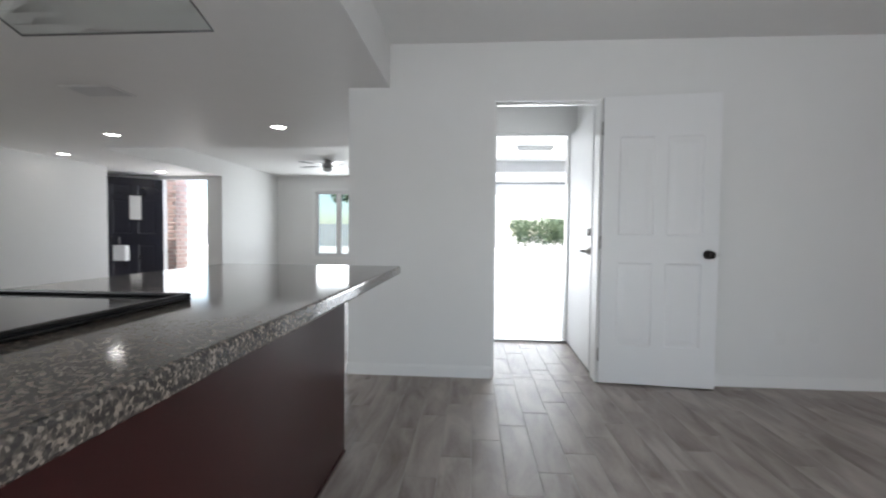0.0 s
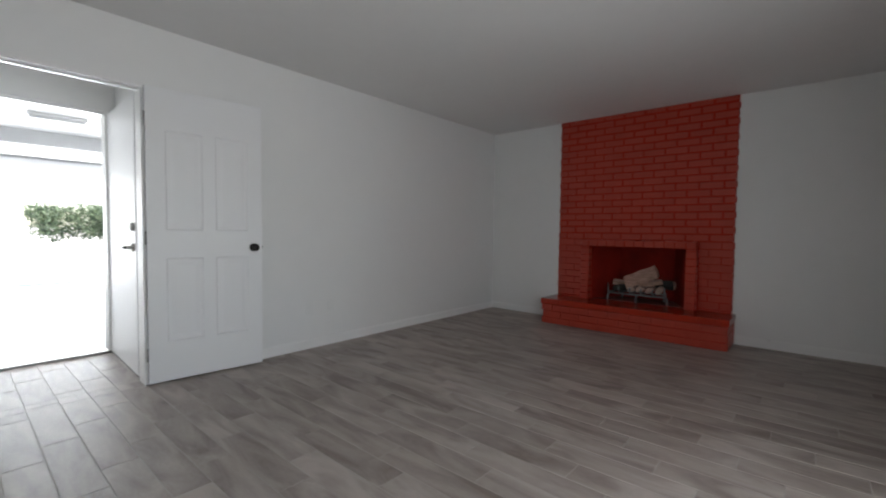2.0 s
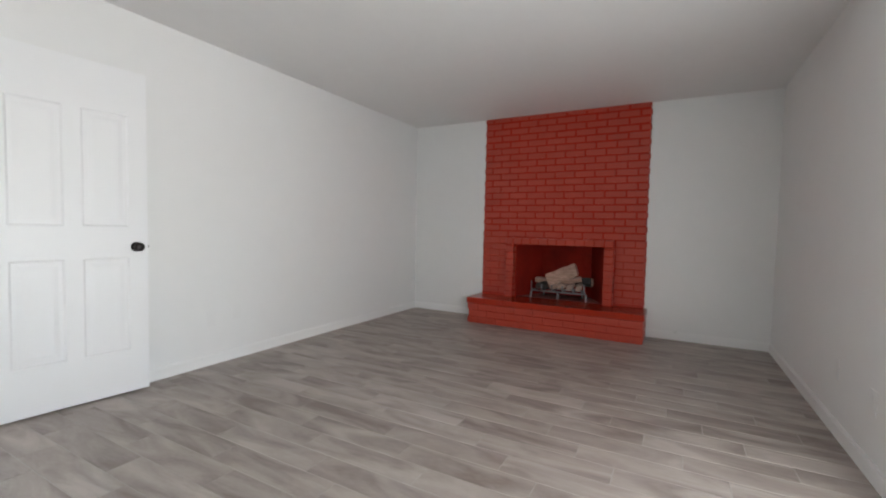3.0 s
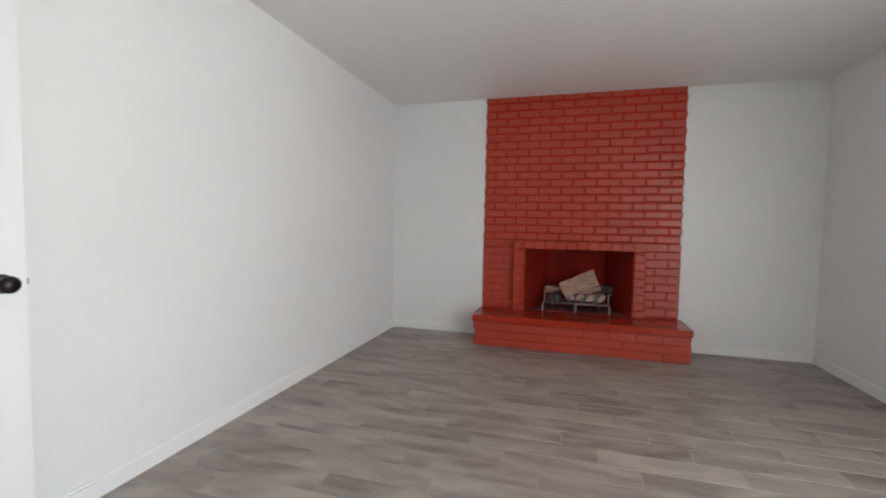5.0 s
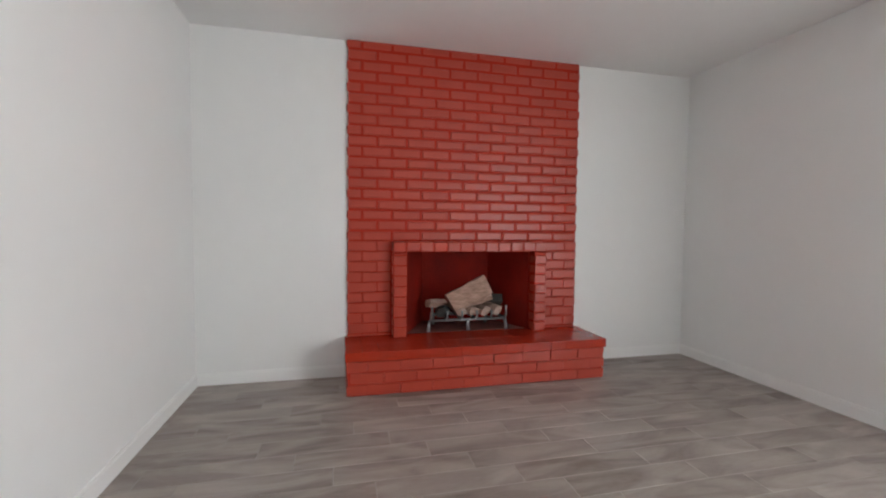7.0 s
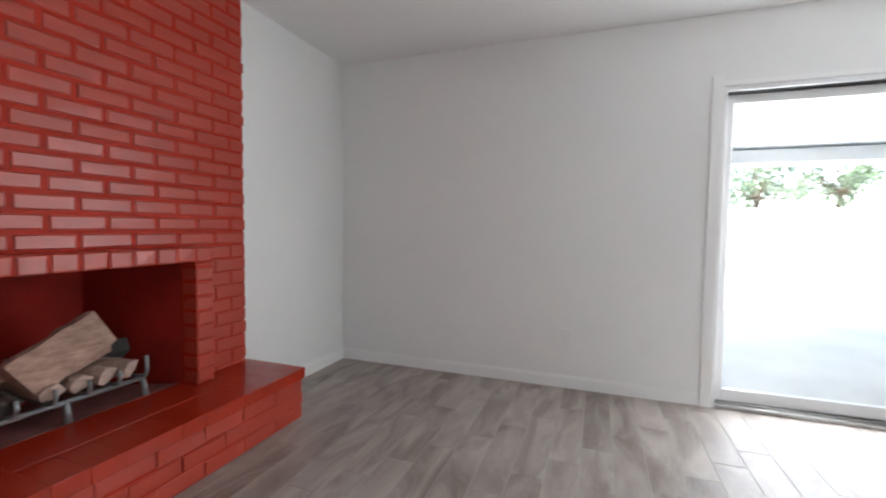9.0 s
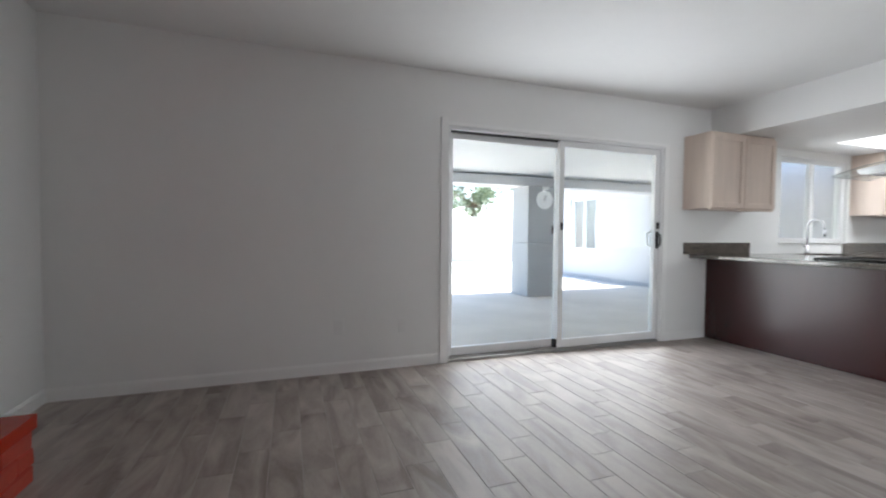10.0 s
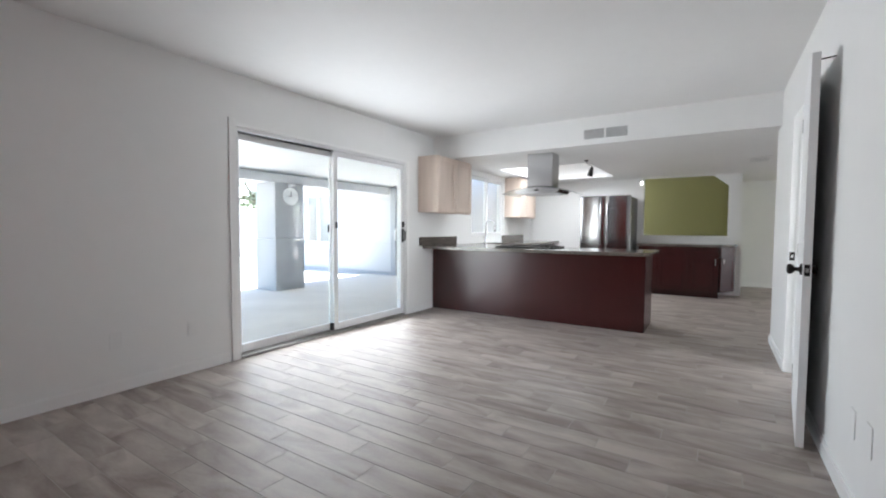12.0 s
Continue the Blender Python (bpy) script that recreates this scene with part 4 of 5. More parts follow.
bm.faces.new((rows_[0][0], rows_[0][2], rows_[0][3], rows_[0][1])), bm.faces.new((rows_[-1][0], rows_[-1][1], rows_[-1][3], rows_[-1][2]))
cg = part("glass_canopy", bm, M_HOODGLASS, hood, "curved clear glass canopy", smooth=True)
cg.visible_shadow = False
for sx in (-0.28, 0.28):
    tube("canopy_edge", [(sx, u * 0.45, 1.688 - LOW - 0.085 * u * u) for u in [-1 + k / 8 for k in range(17)]], 0.003, M_DARKSTEEL, hood, "dark polished glass edge", n=6)
for sy in (-0.45, 0.45):
    tube("canopy_edge", [(-0.28, sy, 1.603 - LOW), (0.28, sy, 1.603 - LOW)], 0.003, M_DARKSTEEL, hood, "dark polished glass edge", n=6)


def upper_cabinet(x0, x1, doors, label):
    e = thing("wall_cabinet", label, "cabinet", ((x0 + x1) / 2, SOUTH, 1.37), group="upper kitchen cabinets")
    hw, H = (x1 - x0) / 2, LOW - 0.004 - 1.37
    part("body", (lambda b: (add_box(b, -hw, hw, 0.001, 0.31, 0, H, bevel=0.002), b)[1])(bmesh.new()), M_MAPLE, e)
    w = (x1 - x0) / doors
    for k in range(doors):
        a, b_ = -hw + k * w + 0.004, -hw + (k + 1) * w - 0.004
        d = new("door")
        d.parent = e
        for q in ((a, a + 0.055, 0.006, H - 0.03), (b_ - 0.055, b_, 0.006, H - 0.03), (a + 0.055, b_ - 0.055, 0.006, 0.061), (a + 0.055, b_ - 0.055, H - 0.085, H - 0.03)):
            part("frame_rail", (lambda bb: (add_box(bb, q[0], q[1], 0.311, 0.331, q[2], q[3], bevel=0.002), bb)[1])(bmesh.new()), M_MAPLE, d)
        part("door_panel", (lambda bb: (add_box(bb, a + 0.055, b_ - 0.055, 0.311, 0.321, 0.061, H - 0.085), bb)[1])(bmesh.new()), M_MAPLE, d)
    part("bottom_rail", (lambda bb: (add_box(bb, -hw, hw, 0.29, 0.31, -0.014, -0.0005, bevel=0.002), bb)[1])(bmesh.new()), M_MAPLE, e)
    return e


upper_cabinet(-1.05, -0.14, 2, "pale maple upper cabinet hung beside the patio door")
upper_cabinet(-3.75, -2.97, 2, "pale maple upper cabinet hung past the kitchen window")

# kitchen window
win = thing("window_1", "white framed two-pane kitchen window over the sink", "window", (-2.295, SOUTH - 0.07, 1.03), kind="structure")
W0, W1, WH = -0.635, 0.635, 1.01
for d in ((W0, W0 + 0.05, 0, WH), (W1 - 0.05, W1, 0, WH), (W0 + 0.05, W1 - 0.05, 0, 0.05), (W0 + 0.05, W1 - 0.05, WH - 0.05, WH), (-0.03, 0.03, 0.05, WH - 0.05)):
    part("window_frame", (lambda b: (add_box(b, d[0], d[1], -0.03, 0.03, d[2], d[3], bevel=0.004), b)[1])(bmesh.new()), M_VINYL, win)
for a, b_ in ((W0 + 0.05, -0.03), (0.03, W1 - 0.05)):
    p = part("pane", (lambda b: (add_box(b, a, b_, -0.003, 0.003, 0.05, WH - 0.05), b)[1])(bmesh.new()), M_GLASS, win)
    p.visible_shadow = False
part("window_sill", (lambda b: (add_box(b, W0, W1, 0.0305, 0.09, -0.012, 0.0, bevel=0.003), b)[1])(bmesh.new()), M_TRIM, win)

# base cabinets under the pass-through
base = thing("base_cabinet", "dark cherry base cabinets with raised-panel doors and angled end", "cabinet", (-3.75, 2.1, 0))
binv = base.matrix_world.inverted()
FX = -3.74
wbox("body", (WEST_K + 0.002, FX - 0.02, 1.52, 2.76, 0.1, CT - 0.041), M_CHERRY, base, binv)
wbox("toe_kick", (WEST_K + 0.002, FX - 0.08, 1.52, 2.76, 0.001, 0.0995), M_CHERRY, base, binv)


def cherry_front(y0, y1, z0, z1, parent, inv, name="door"):
    e = new(name)
    e.parent = parent
    fr = 0.055 if z1 - z0 > 0.25 else 0.03
    for q in ((y0, y0 + fr, z0, z1), (y1 - fr, y1, z0, z1), (y0 + fr, y1 - fr, z0, z0 + fr), (y0 + fr, y1 - fr, z1 - fr, z1)):
        wbox("frame_rail", (FX - 0.0195, FX, *q), M_CHERRY, e, inv)
    wbox("raised_panel", (FX - 0.0195, FX - 0.006, y0 + fr, y1 - fr, z0 + fr, z1 - fr), M_CHERRY, e, inv)
    wbox("raised_field", (FX - 0.0058, FX - 0.002, y0 + fr + 0.02, y1 - fr - 0.02, z0 + fr + 0.02, z1 - fr - 0.02), M_CHERRY, e, inv)


for y0, y1 in ((1.53, 1.83), (1.85, 2.30), (2.34, 2.75)):
    cherry_front(y0, y1, 0.11, 0.68, base, binv)
    cherry_front(y0, y1, 0.70, CT - 0.05, base, binv, "drawer")
bm = bmesh.new()
tri = [(FX - 0.02, 2.76), (WEST_K + 0.25, 2.98), (WEST_K + 0.002, 2.98), (WEST_K + 0.002, 2.76)]
for z0, z1 in ((0.1, CT - 0.041),):
    lo = [bm.verts.new(binv @ Vector((x, y, z0))) for x, y in tri]
    hi = [bm.verts.new(binv @ Vector((x, y, z1))) for x, y in tri]
    bm.faces.new(lo), bm.faces.new(hi)
    for k in range(4):
        bm.faces.new((lo[k], lo[(k + 1) % 4], hi[(k + 1) % 4], hi[k]))
bmesh.ops.recalc_face_normals(bm, faces=bm.faces)
part("angled_end", bm, M_CHERRY, base)
aface = Vector((FX - 0.02, 2.76, 0)), Vector((WEST_K + 0.25, 2.98, 0))
aturn = Matrix.Translation(aface[0]) @ Matrix.Rotation(math.atan2(aface[1].y - aface[0].y, aface[1].x - aface[0].x), 4, 'Z')
alen = (aface[1] - aface[0]).length
for nm, z0, z1 in (("door", 0.11, 0.68), ("drawer", 0.70, CT - 0.05)):
    f = new(nm)
    f.parent = base
    w_ = 0.05 if nm == "door" else 0.03
    for q in ((0.02, 0.02 + w_, z0, z1), (alen - 0.02 - w_, alen - 0.02, z0, z1), (0.02 + w_, alen - 0.02 - w_, z0, z0 + w_), (0.02 + w_, alen - 0.02 - w_, z1 - w_, z1)):
        wbox("frame_rail", (q[0], q[1], -0.02, -0.0005, q[2], q[3]), M_CHERRY, f, binv @ aturn)
    wbox("raised_panel", (0.021 + w_, alen - 0.021 - w_, -0.012, -0.0005, z0 + w_, z1 - w_), M_CHERRY, f, binv @ aturn)
tube("pull_handle", [binv @ aturn @ Vector(q) for q in ((0.06, -0.02, 0.56), (0.06, -0.048, 0.57), (0.06, -0.048, 0.65), (0.06, -0.02, 0.66))], 0.006, M_NICKEL, base, "satin nickel pull")
tube("pull_handle", [(p.x, p.y, p.z) for p in [binv @ Vector(q) for q in ((FX + 0.001, 2.71, 0.56), (FX + 0.028, 2.71, 0.57), (FX + 0.028, 2.71, 0.65), (FX + 0.001, 2.71, 0.66))]], 0.006, M_NICKEL, base, "satin nickel pull")
bm = bmesh.new()
tri = [(FX + 0.025, 1.5), (FX + 0.025, 2.79), (WEST_K + 0.27, 3.01), (WEST_K + 0.002, 3.01), (WEST_K + 0.002, 1.5)]
lo = [bm.verts.new((x, y, CT - 0.04)) for x, y in tri]
hi = [bm.verts.new((x, y, CT)) for x, y in tri]
bm.faces.new(list(reversed(lo))), bm.faces.new(hi)
for k in range(5):
    bm.faces.new((lo[k], lo[(k + 1) % 5], hi[(k + 1) % 5], hi[k]))
bmesh.ops.recalc_face_normals(bm, faces=bm.faces)
tagged(finish("countertop", bm, M_GRANITE), "dark speckled granite counter below the pass-through", "countertop")
sill = [(WEST_K - 0.13, WEST_K + 0.03, 1.53, 2.91, 1.02, 1.04)]
tagged(boxes("trim", sill, M_TRIM, bevel=0.003), "white sill of the pass-through opening", "sill", kind="structure")
tagged(box("trim", (WEST_K - 0.11, WEST_K + 0.012, 3.06, 3.085, 0, 0.86), M_TRIM), "white corner trim at the end of the kitchen wall", "trim", kind="structure")

# fridge
fr = thing("refrigerator", "stainless steel french-door refrigerator with long bar handles", "refrigerator", (-3.95, 0.975, 0))
part("body", (lambda b: (add_box(b, -0.38, 0.32, -0.44, 0.44, 0.02, 1.74, bevel=0.006), b)[1])(bmesh.new()), M_DARKSTEEL, fr, "dark grey side panels")
for nm, a, b_, c, d in (("door", -0.438, -0.004, 0.75, 1.76), ("door", 0.004, 0.438, 0.75, 1.76), ("freezer_drawer", -0.438, 0.438, 0.06, 0.738)):
    bm = bmesh.new()
    cols = [a + (b_ - a) * k / 10 for k in range(11)]
    fronts, backs = [], []
    for yy in cols:
        bow = 0.385 + 0.022 * (1 - (yy / 0.44) ** 2) - (0.008 if yy in (cols[0], cols[-1]) else 0.0)
        fronts.append([bm.verts.new((bow - e, yy, z)) for z, e in ((c, 0.008), (c + 0.01, 0), (d - 0.01, 0), (d, 0.008))])
        backs.append([bm.verts.new((0.322, yy, z)) for z in (c, d)])
    for f0, f1, k0, k1 in zip(fronts, fronts[1:], backs, backs[1:]):
        for j in range(3):
            bm.faces.new((f0[j], f1[j], f1[j + 1], f0[j + 1]))
        bm.faces.new((k0[0], k0[1], k1[1], k1[0])), bm.faces.new((f0[3], f1[3], k1[1], k0[1])), bm.faces.new((k0[0], k1[0], f1[0], f0[0]))
    for f, k in ((fronts[0], backs[0]), (fronts[-1], backs[-1])):
        bm.faces.new((*f, k[1], k[0]))
    bmesh.ops.recalc_face_normals(bm, faces=bm.faces)
    leaf = part(nm, bm, M_FRIDGE, fr, smooth=True)
    sharp = leaf.modifiers.new("crisp_edges", 'EDGE_SPLIT')
    sharp.split_angle = radians(30)
for y in (-0.055, 0.055):
    tube("handle", [(0.4, y, 0.88), (0.452, y, 0.9), (0.462, y, 1.2), (0.452, y, 1.6), (0.4, y, 1.62)], 0.014, M_STEEL, fr)
tube("handle", [(0.4, -0.3, 0.66), (0.45, -0.28, 0.66), (0.45, 0.28, 0.66), (0.4, 0.3, 0.66)], 0.012, M_STEEL, fr)
part("badge", (lambda b: (add_box(b, 0.394, 0.3985, 0.3, 0.37, 1.69, 1.71), b)[1])(bmesh.new()), M_CHROME, fr, "plain chrome badge")
for x in (-0.3, 0.25):
    for y in (-0.36, 0.36):
        part("foot", (lambda b: (add_box(b, x - 0.02, x + 0.02, y - 0.02, y + 0.02, 0.001, 0.0195), b)[1])(bmesh.new()), M_BLACK, fr)

# bulkhead vent, ceiling vent
vent = thing("wall_vent", "grey louvred air vent in the white bulkhead", "vent", (DROP_X, 1.61, 2.245))
part("frame", (lambda b: ([add_box(b, 0.0, 0.006, *q, bevel=0.001) for q in ((-0.25, 0.25, -0.066, -0.054), (-0.25, 0.25, 0.054, 0.066), (-0.25, -0.236, -0.054, 0.054), (0.236, 0.25, -0.054, 0.054), (-0.012, 0.012, -0.054, 0.054))], b)[1])(bmesh.new()), M_PLASTIC, vent)
part("backing", (lambda b: (add_box(b, 0.0005, 0.0015, -0.236, 0.236, -0.054, 0.054), b)[1])(bmesh.new()), M_SLOT, vent)
for y0, y1 in ((-0.236, -0.012), (0.012, 0.236)):
    for k in range(9):
        bm = bmesh.new()
        zc = -0.048 + 0.012 * k
        v = [bm.verts.new(p) for p in ((0.0016, y0, zc + 0.006), (0.0016, y1, zc + 0.006), (0.0066, y1, zc - 0.003), (0.0066, y0, zc - 0.003), (0.0016, y0, zc + 0.0045), (0.0016, y1, zc + 0.0045), (0.0066, y1, zc - 0.0045), (0.0066, y0, zc - 0.0045))]
        for q in ((0, 1, 2, 3), (7, 6, 5, 4), (2, 6, 7, 3), (0, 4, 5, 1)):
            bm.faces.new([v[i] for i in q])
        part("slat", bm, M_VENT, vent)
cv = thing("ceiling_vent", "white square louvred vent in the lowered ceiling", "vent", (-2.76, 3.18, LOW))
part("frame", (lambda b: ([add_box(b, *q, -0.008, -0.0005, bevel=0.001) for q in ((-0.2, 0.2, -0.13, -0.11), (-0.2, 0.2, 0.11, 0.13), (-0.2, -0.18, -0.11, 0.11), (0.18, 0.2, -0.11, 0.11))], b)[1])(bmesh.new()), M_PLASTIC, cv)
for k in range(8):
    part("slat", (lambda b: (add_box(b, -0.18, 0.18, -0.1 + k * 0.027, -0.085 + k * 0.027, -0.006, -0.002), b)[1])(bmesh.new()), M_VENT, cv)

# spot lamp over the well
spot = thing("spot_lamp", "small black spot lamp on a thin curved ceiling arm", "lamp", (-2.0, 1.11, LOW))
lathe("mount", [(0.0, -0.0005), (0.028, -0.0005), (0.024, -0.016), (0.0, -0.018)], pose(0.36, 0.01, 0), M_BLACK, spot)
tube("arm", [(0.36, 0.01, -0.016), (0.27, -0.005, -0.03), (0.15, -0.01, -0.026), (0.05, 0.0, -0.034), (0.0, 0.0, -0.04), (0.0, 0.0, -0.07)], 0.006, M_BLACK, spot)
lathe("shade", [(0.0, 0.0), (0.02, 0.0), (0.027, -0.03), (0.042, -0.13), (0.038, -0.132), (0.0, -0.12)], pose(0, 0, -0.055, -14, 8, 0), M_BLACK, spot)

# small lit fixture at the corner of the pass-through
cl = thing("wall_light", "small square white wall light, lit, beside the pass-through", "wall light", (WEST_K, 1.49, 2.03))
part("housing", (lambda b: (add_box(b, 0.0005, 0.03, -0.02, 0.02, -0.028, 0.028, bevel=0.005, seg=2), b)[1])(bmesh.new()), M_PLASTIC, cl)
for z in (-0.022, 0.022):
    part("lens", (lambda b: (add_box(b, 0.0302, 0.034, -0.012, 0.012, z * 0.6 - 0.006, z * 0.6 + 0.006, bevel=0.002), b)[1])(bmesh.new()), M_LED, cl, "bright white lens")


def downlight(x, y, z, label="round recessed ceiling light, switched on"):
    e = thing("recessed_light", label, "ceiling light", (x, y, z), group="recessed ceiling lights")
    lathe("trim_ring", [(0.085, -0.0005), (0.085, -0.006), (0.072, -0.008), (0.068, -0.0015), (0.068, -0.0005)], pose(0, 0, 0), M_PLASTIC, e)
    lathe("diffuser", [(0.0, -0.001), (0.067, -0.001), (0.067, -0.004), (0.0, -0.004)], pose(0, 0, 0), M_LED, e)


for x, y, z in ((-3.9, 4.57, LOW), (-1.87, 4.3, LOW), (-5.62, 5.68, LOW), (-5.48, 7.37, LOW)):
    downlight(x, y, z)

# ---------------------------------------------------------------- living room and entry
fan = thing("ceiling_fan", "brushed metal ceiling fan with five blades at rest", "ceiling fan", (-2.66, 8.03, HIGH))
lathe("canopy", [(0, 0), (0.07, 0), (0.06, -0.04), (0.02, -0.05), (0, -0.05)], pose(0, 0, -0.0005), M_NICKEL, fan)
lathe("motor", [(0, -0.05), (0.1, -0.06), (0.11, -0.1), (0.08, -0.15), (0, -0.15)], pose(0, 0, 0), M_NICKEL, fan)
lathe("light_bowl", [(0, -0.155), (0.09, -0.158), (0.075, -0.2), (0.04, -0.22), (0, -0.225)], pose(0, 0, 0), M_PLASTIC, fan)
for k in range(5):
    a = k * 72 + 20
    bm = bmesh.new()
    add_box(bm, 0.12, 0.6, -0.06, 0.06, -0.112, -0.106, bevel=0.002)
    ob = part("blade", bm, M_DARKSTEEL, fan)
    ob.matrix_basis = pose(0, 0, 0, 0, 0, a)

lw = thing("window_2", "white framed living room window with two casements", "window", (-2.9, 10.36, 0.5), kind="structure")
for d in ((-0.85, -0.79, 0, 1.57), (0.79, 0.85, 0, 1.57), (-0.79, 0.79, 0, 0.06), (-0.79, 0.79, 1.51, 1.57), (-0.34, -0.22, 0.06, 1.51), (0.22, 0.34, 0.06, 1.51)):
    part("window_frame", (lambda b: (add_box(b, d[0], d[1], -0.03, 0.03, d[2], d[3], bevel=0.004), b)[1])(bmesh.new()), M_VINYL, lw)
for a, b_ in ((-0.79, -0.34), (-0.22, 0.22), (0.34, 0.79)):
    p = part("pane", (lambda b: (add_box(b, a, b_, -0.003, 0.003, 0.06, 1.51), b)[1])(bmesh.new()), M_TINTED, lw)
    p.visible_shadow = False
tagged(boxes("trim", [(-3.83, -3.75, 10.286, 10.3, 0.42, 2.15), (-2.05, -1.97, 10.286, 10.3, 0.42, 2.15), (-3.75, -2.05, 10.286, 10.3, 2.07, 2.15), (-3.75, -2.05, 10.286, 10.3, 0.42, 0.5)], M_TRIM), "white casing round the living room window", "trim", kind="structure")

fa = math.degrees(math.atan2(7.32 - 7.94, -6.41 + 5.89))
door_3 = thing("door_3", "blue-black panelled front door standing open, small glazed light", "door", (-5.89, 7.93, 0.012), fa)
part("leaf", panel_leaf(0.9, 2.03, 0.044, [(a, b, c, d) for a, b in ((0.12, 0.4), (0.5, 0.78)) for c, d in ((0.22, 0.8), (1.0, 1.62), (1.7, 1.9))]), M_NAVY, door_3)
bm = bmesh.new()
add_box(bm, 0.35, 0.53, 0.0445, 0.052, 1.26, 1.7, bevel=0.003)
part("glazed_light", bm, M_PLASTIC, door_3, "pale frosted door light")
for d in ((0.33, 0.55, 1.235, 1.259), (0.33, 0.55, 1.701, 1.725), (0.325, 0.349, 1.259, 1.701), (0.531, 0.555, 1.259, 1.701)):
    box("light_moulding", (d[0], d[1], 0.0445, 0.058, d[2], d[3]), M_NAVY, door_3, bevel=0.003)
knob(door_3, 0.83, 0.0445, 0.93, 1)
lockbox = thing("hanging_box", "white box hung by a cord from the front door knob", "box", (-6.2, 7.3, 0.52))
part("case", (lambda b: (add_box(b, -0.12, 0.12, -0.05, 0.05, 0, 0.28, bevel=0.015, seg=2), b)[1])(bmesh.new()), M_PLASTIC, lockbox)
tube("cord", [(-0.03, 0.0, 0.275), (-0.06, 0.03, 0.36), (-0.09, 0.08, 0.42)], 0.006, M_PLASTIC, lockbox)

# brick porch outside the front door
porch = thing("porch_pier", "pale pink brick pier outside the front door", "pier", (-6.12, 8.42, -0.03))
part("mortar_core", (lambda b: (add_box(b, -0.27, 0.27, -0.19, 0.19, 0.0005, 2.6), b)[1])(bmesh.new()), M_PORCHMORTAR, porch)
pinv2 = porch.matrix_world.inverted()
for r in range(32):
    z = 0.01 + r * 0.08
    put_brick("brick", -5.885, 8.42 + (0.05 if r % 2 else -0.05), z, 0.1, 0.25, 0.066, M_PORCHBRICK, porch, pinv2)
    for k in range(2):
        put_brick("brick", -6.25 + k * 0.26 + (0.04 if r % 2 else -0.02), 8.27, z, 0.245, 0.1, 0.066, M_PORCHBRICK, porch, pinv2)

# ---------------------------------------------------------------- garage
tagged(box("garage_floor", (-0.7, 5.6, 4.31, 10.66, -0.25, -0.004), M_GARFLOOR), "pale sealed concrete garage floor", "floor", kind="structure")
tagged(box("beam", (-0.69, 5.47, 8.3, 8.5, 2.25, 2.459), M_BEAMPAINT), "grey painted garage ceiling beam", "beam", kind="structure")
gd = thing("overhead_door", "white sectional garage door rolled up under the ceiling", "garage door", (2.3, 8.9, 2.3))
for k in range(3):
    part("section", (lambda b: (add_box(b, -2.5, 2.5, -0.3 + k * 0.54, 0.22 + k * 0.54, 0.0, 0.045, bevel=0.006), b)[1])(bmesh.new()), M_VINYL, gd)
for x in (-2.56, 2.56):
    tube("track", [(x, -0.4, 0.02), (x, 1.3, 0.02), (x, 1.5, -0.1), (x, 1.57, -0.3), (x, 1.57, -2.295)], 0.02, M_ALU, gd, n=6)
part("section", (lambda b: (add_box(b, -2.5, 2.5, 1.505, 1.545, -0.275, -0.02, bevel=0.006), b)[1])(bmesh.new()), M_VINYL, gd)
for x in (-2.56, 2.56):
    tube("hanger", [(x, -0.3, 0.04), (x, -0.3, 0.159)], 0.012, M_ALU, gd, n=6)
gl = thing("ceiling_light", "long white garage batten light", "ceiling light", (1.07, 6.95, 2.46))
part("housing", (lambda b: (add_box(b, -0.28, 0.28, -0.05, 0.05, -0.04, -0.0005, bevel=0.006), b)[1])(bmesh.new()), M_VENT, gl)
tube("lamp_tube", [(-0.26, 0, -0.052), (0.26, 0, -0.052)], 0.014, M_PLASTIC, gl)

# ---------------------------------------------------------------- outside
bm = bmesh.new()
add_box(bm, -400, 400, -400, 400, -0.6, -0.12)
tagged(finish("ground", bm, M_GRAVEL), "pale dry desert ground", "ground", kind="structure")
tagged(box("patio_slab", (-3.9, 6.5, -5.0, SOUTH - 0.15, -0.119, -0.03), M_CONC), "pale grey concrete patio slab under the roof", "patio", kind="structure")
tagged(box("patio_slab", (-3.9, 6.5, -14.0, -5.004, -0.119, -0.05), M_DRIVE), "sunlit pale concrete beside the patio", "patio", kind="structure")
tagged(box("driveway", (-3.0, 8.0, 10.664, 36.0, -0.119, -0.02), M_DRIVE), "bright sunlit concrete driveway", "driveway", kind="structure")
tagged(box("porch_slab", (-8.0, -3.0, 8.07, 10.0, -0.119, -0.03), M_CONC), "pale concrete porch slab", "porch", kind="structure")
bm = bmesh.new()
for v in add_box(bm, -3.9, 6.5, -5.0, SOUTH - 0.16, 2.42, 2.5):
    v.co.z -= 0.075 * (-0.9 - v.co.y)
tagged(finish("patio_ceiling", bm, M_SOFFIT), "white painted sloping patio roof soffit", "ceiling", kind="structure")
tagged(box("beam", (-3.6, 6.5, -4.6, -4.16, 1.985, 2.15), M_BEAMPAINT), "grey painted patio roof beam", "beam", kind="structure")
col = thing("patio_column", "square grey stucco patio column carrying the roof beam", "column", (-0.625, -4.38, -0.03))
part("shaft", (lambda b: (add_box(b, -0.32, 0.32, -0.295, 0.295, 0.975, 2.0145, bevel=0.012), b)[1])(bmesh.new()), M_GREYSTUCCO, col)
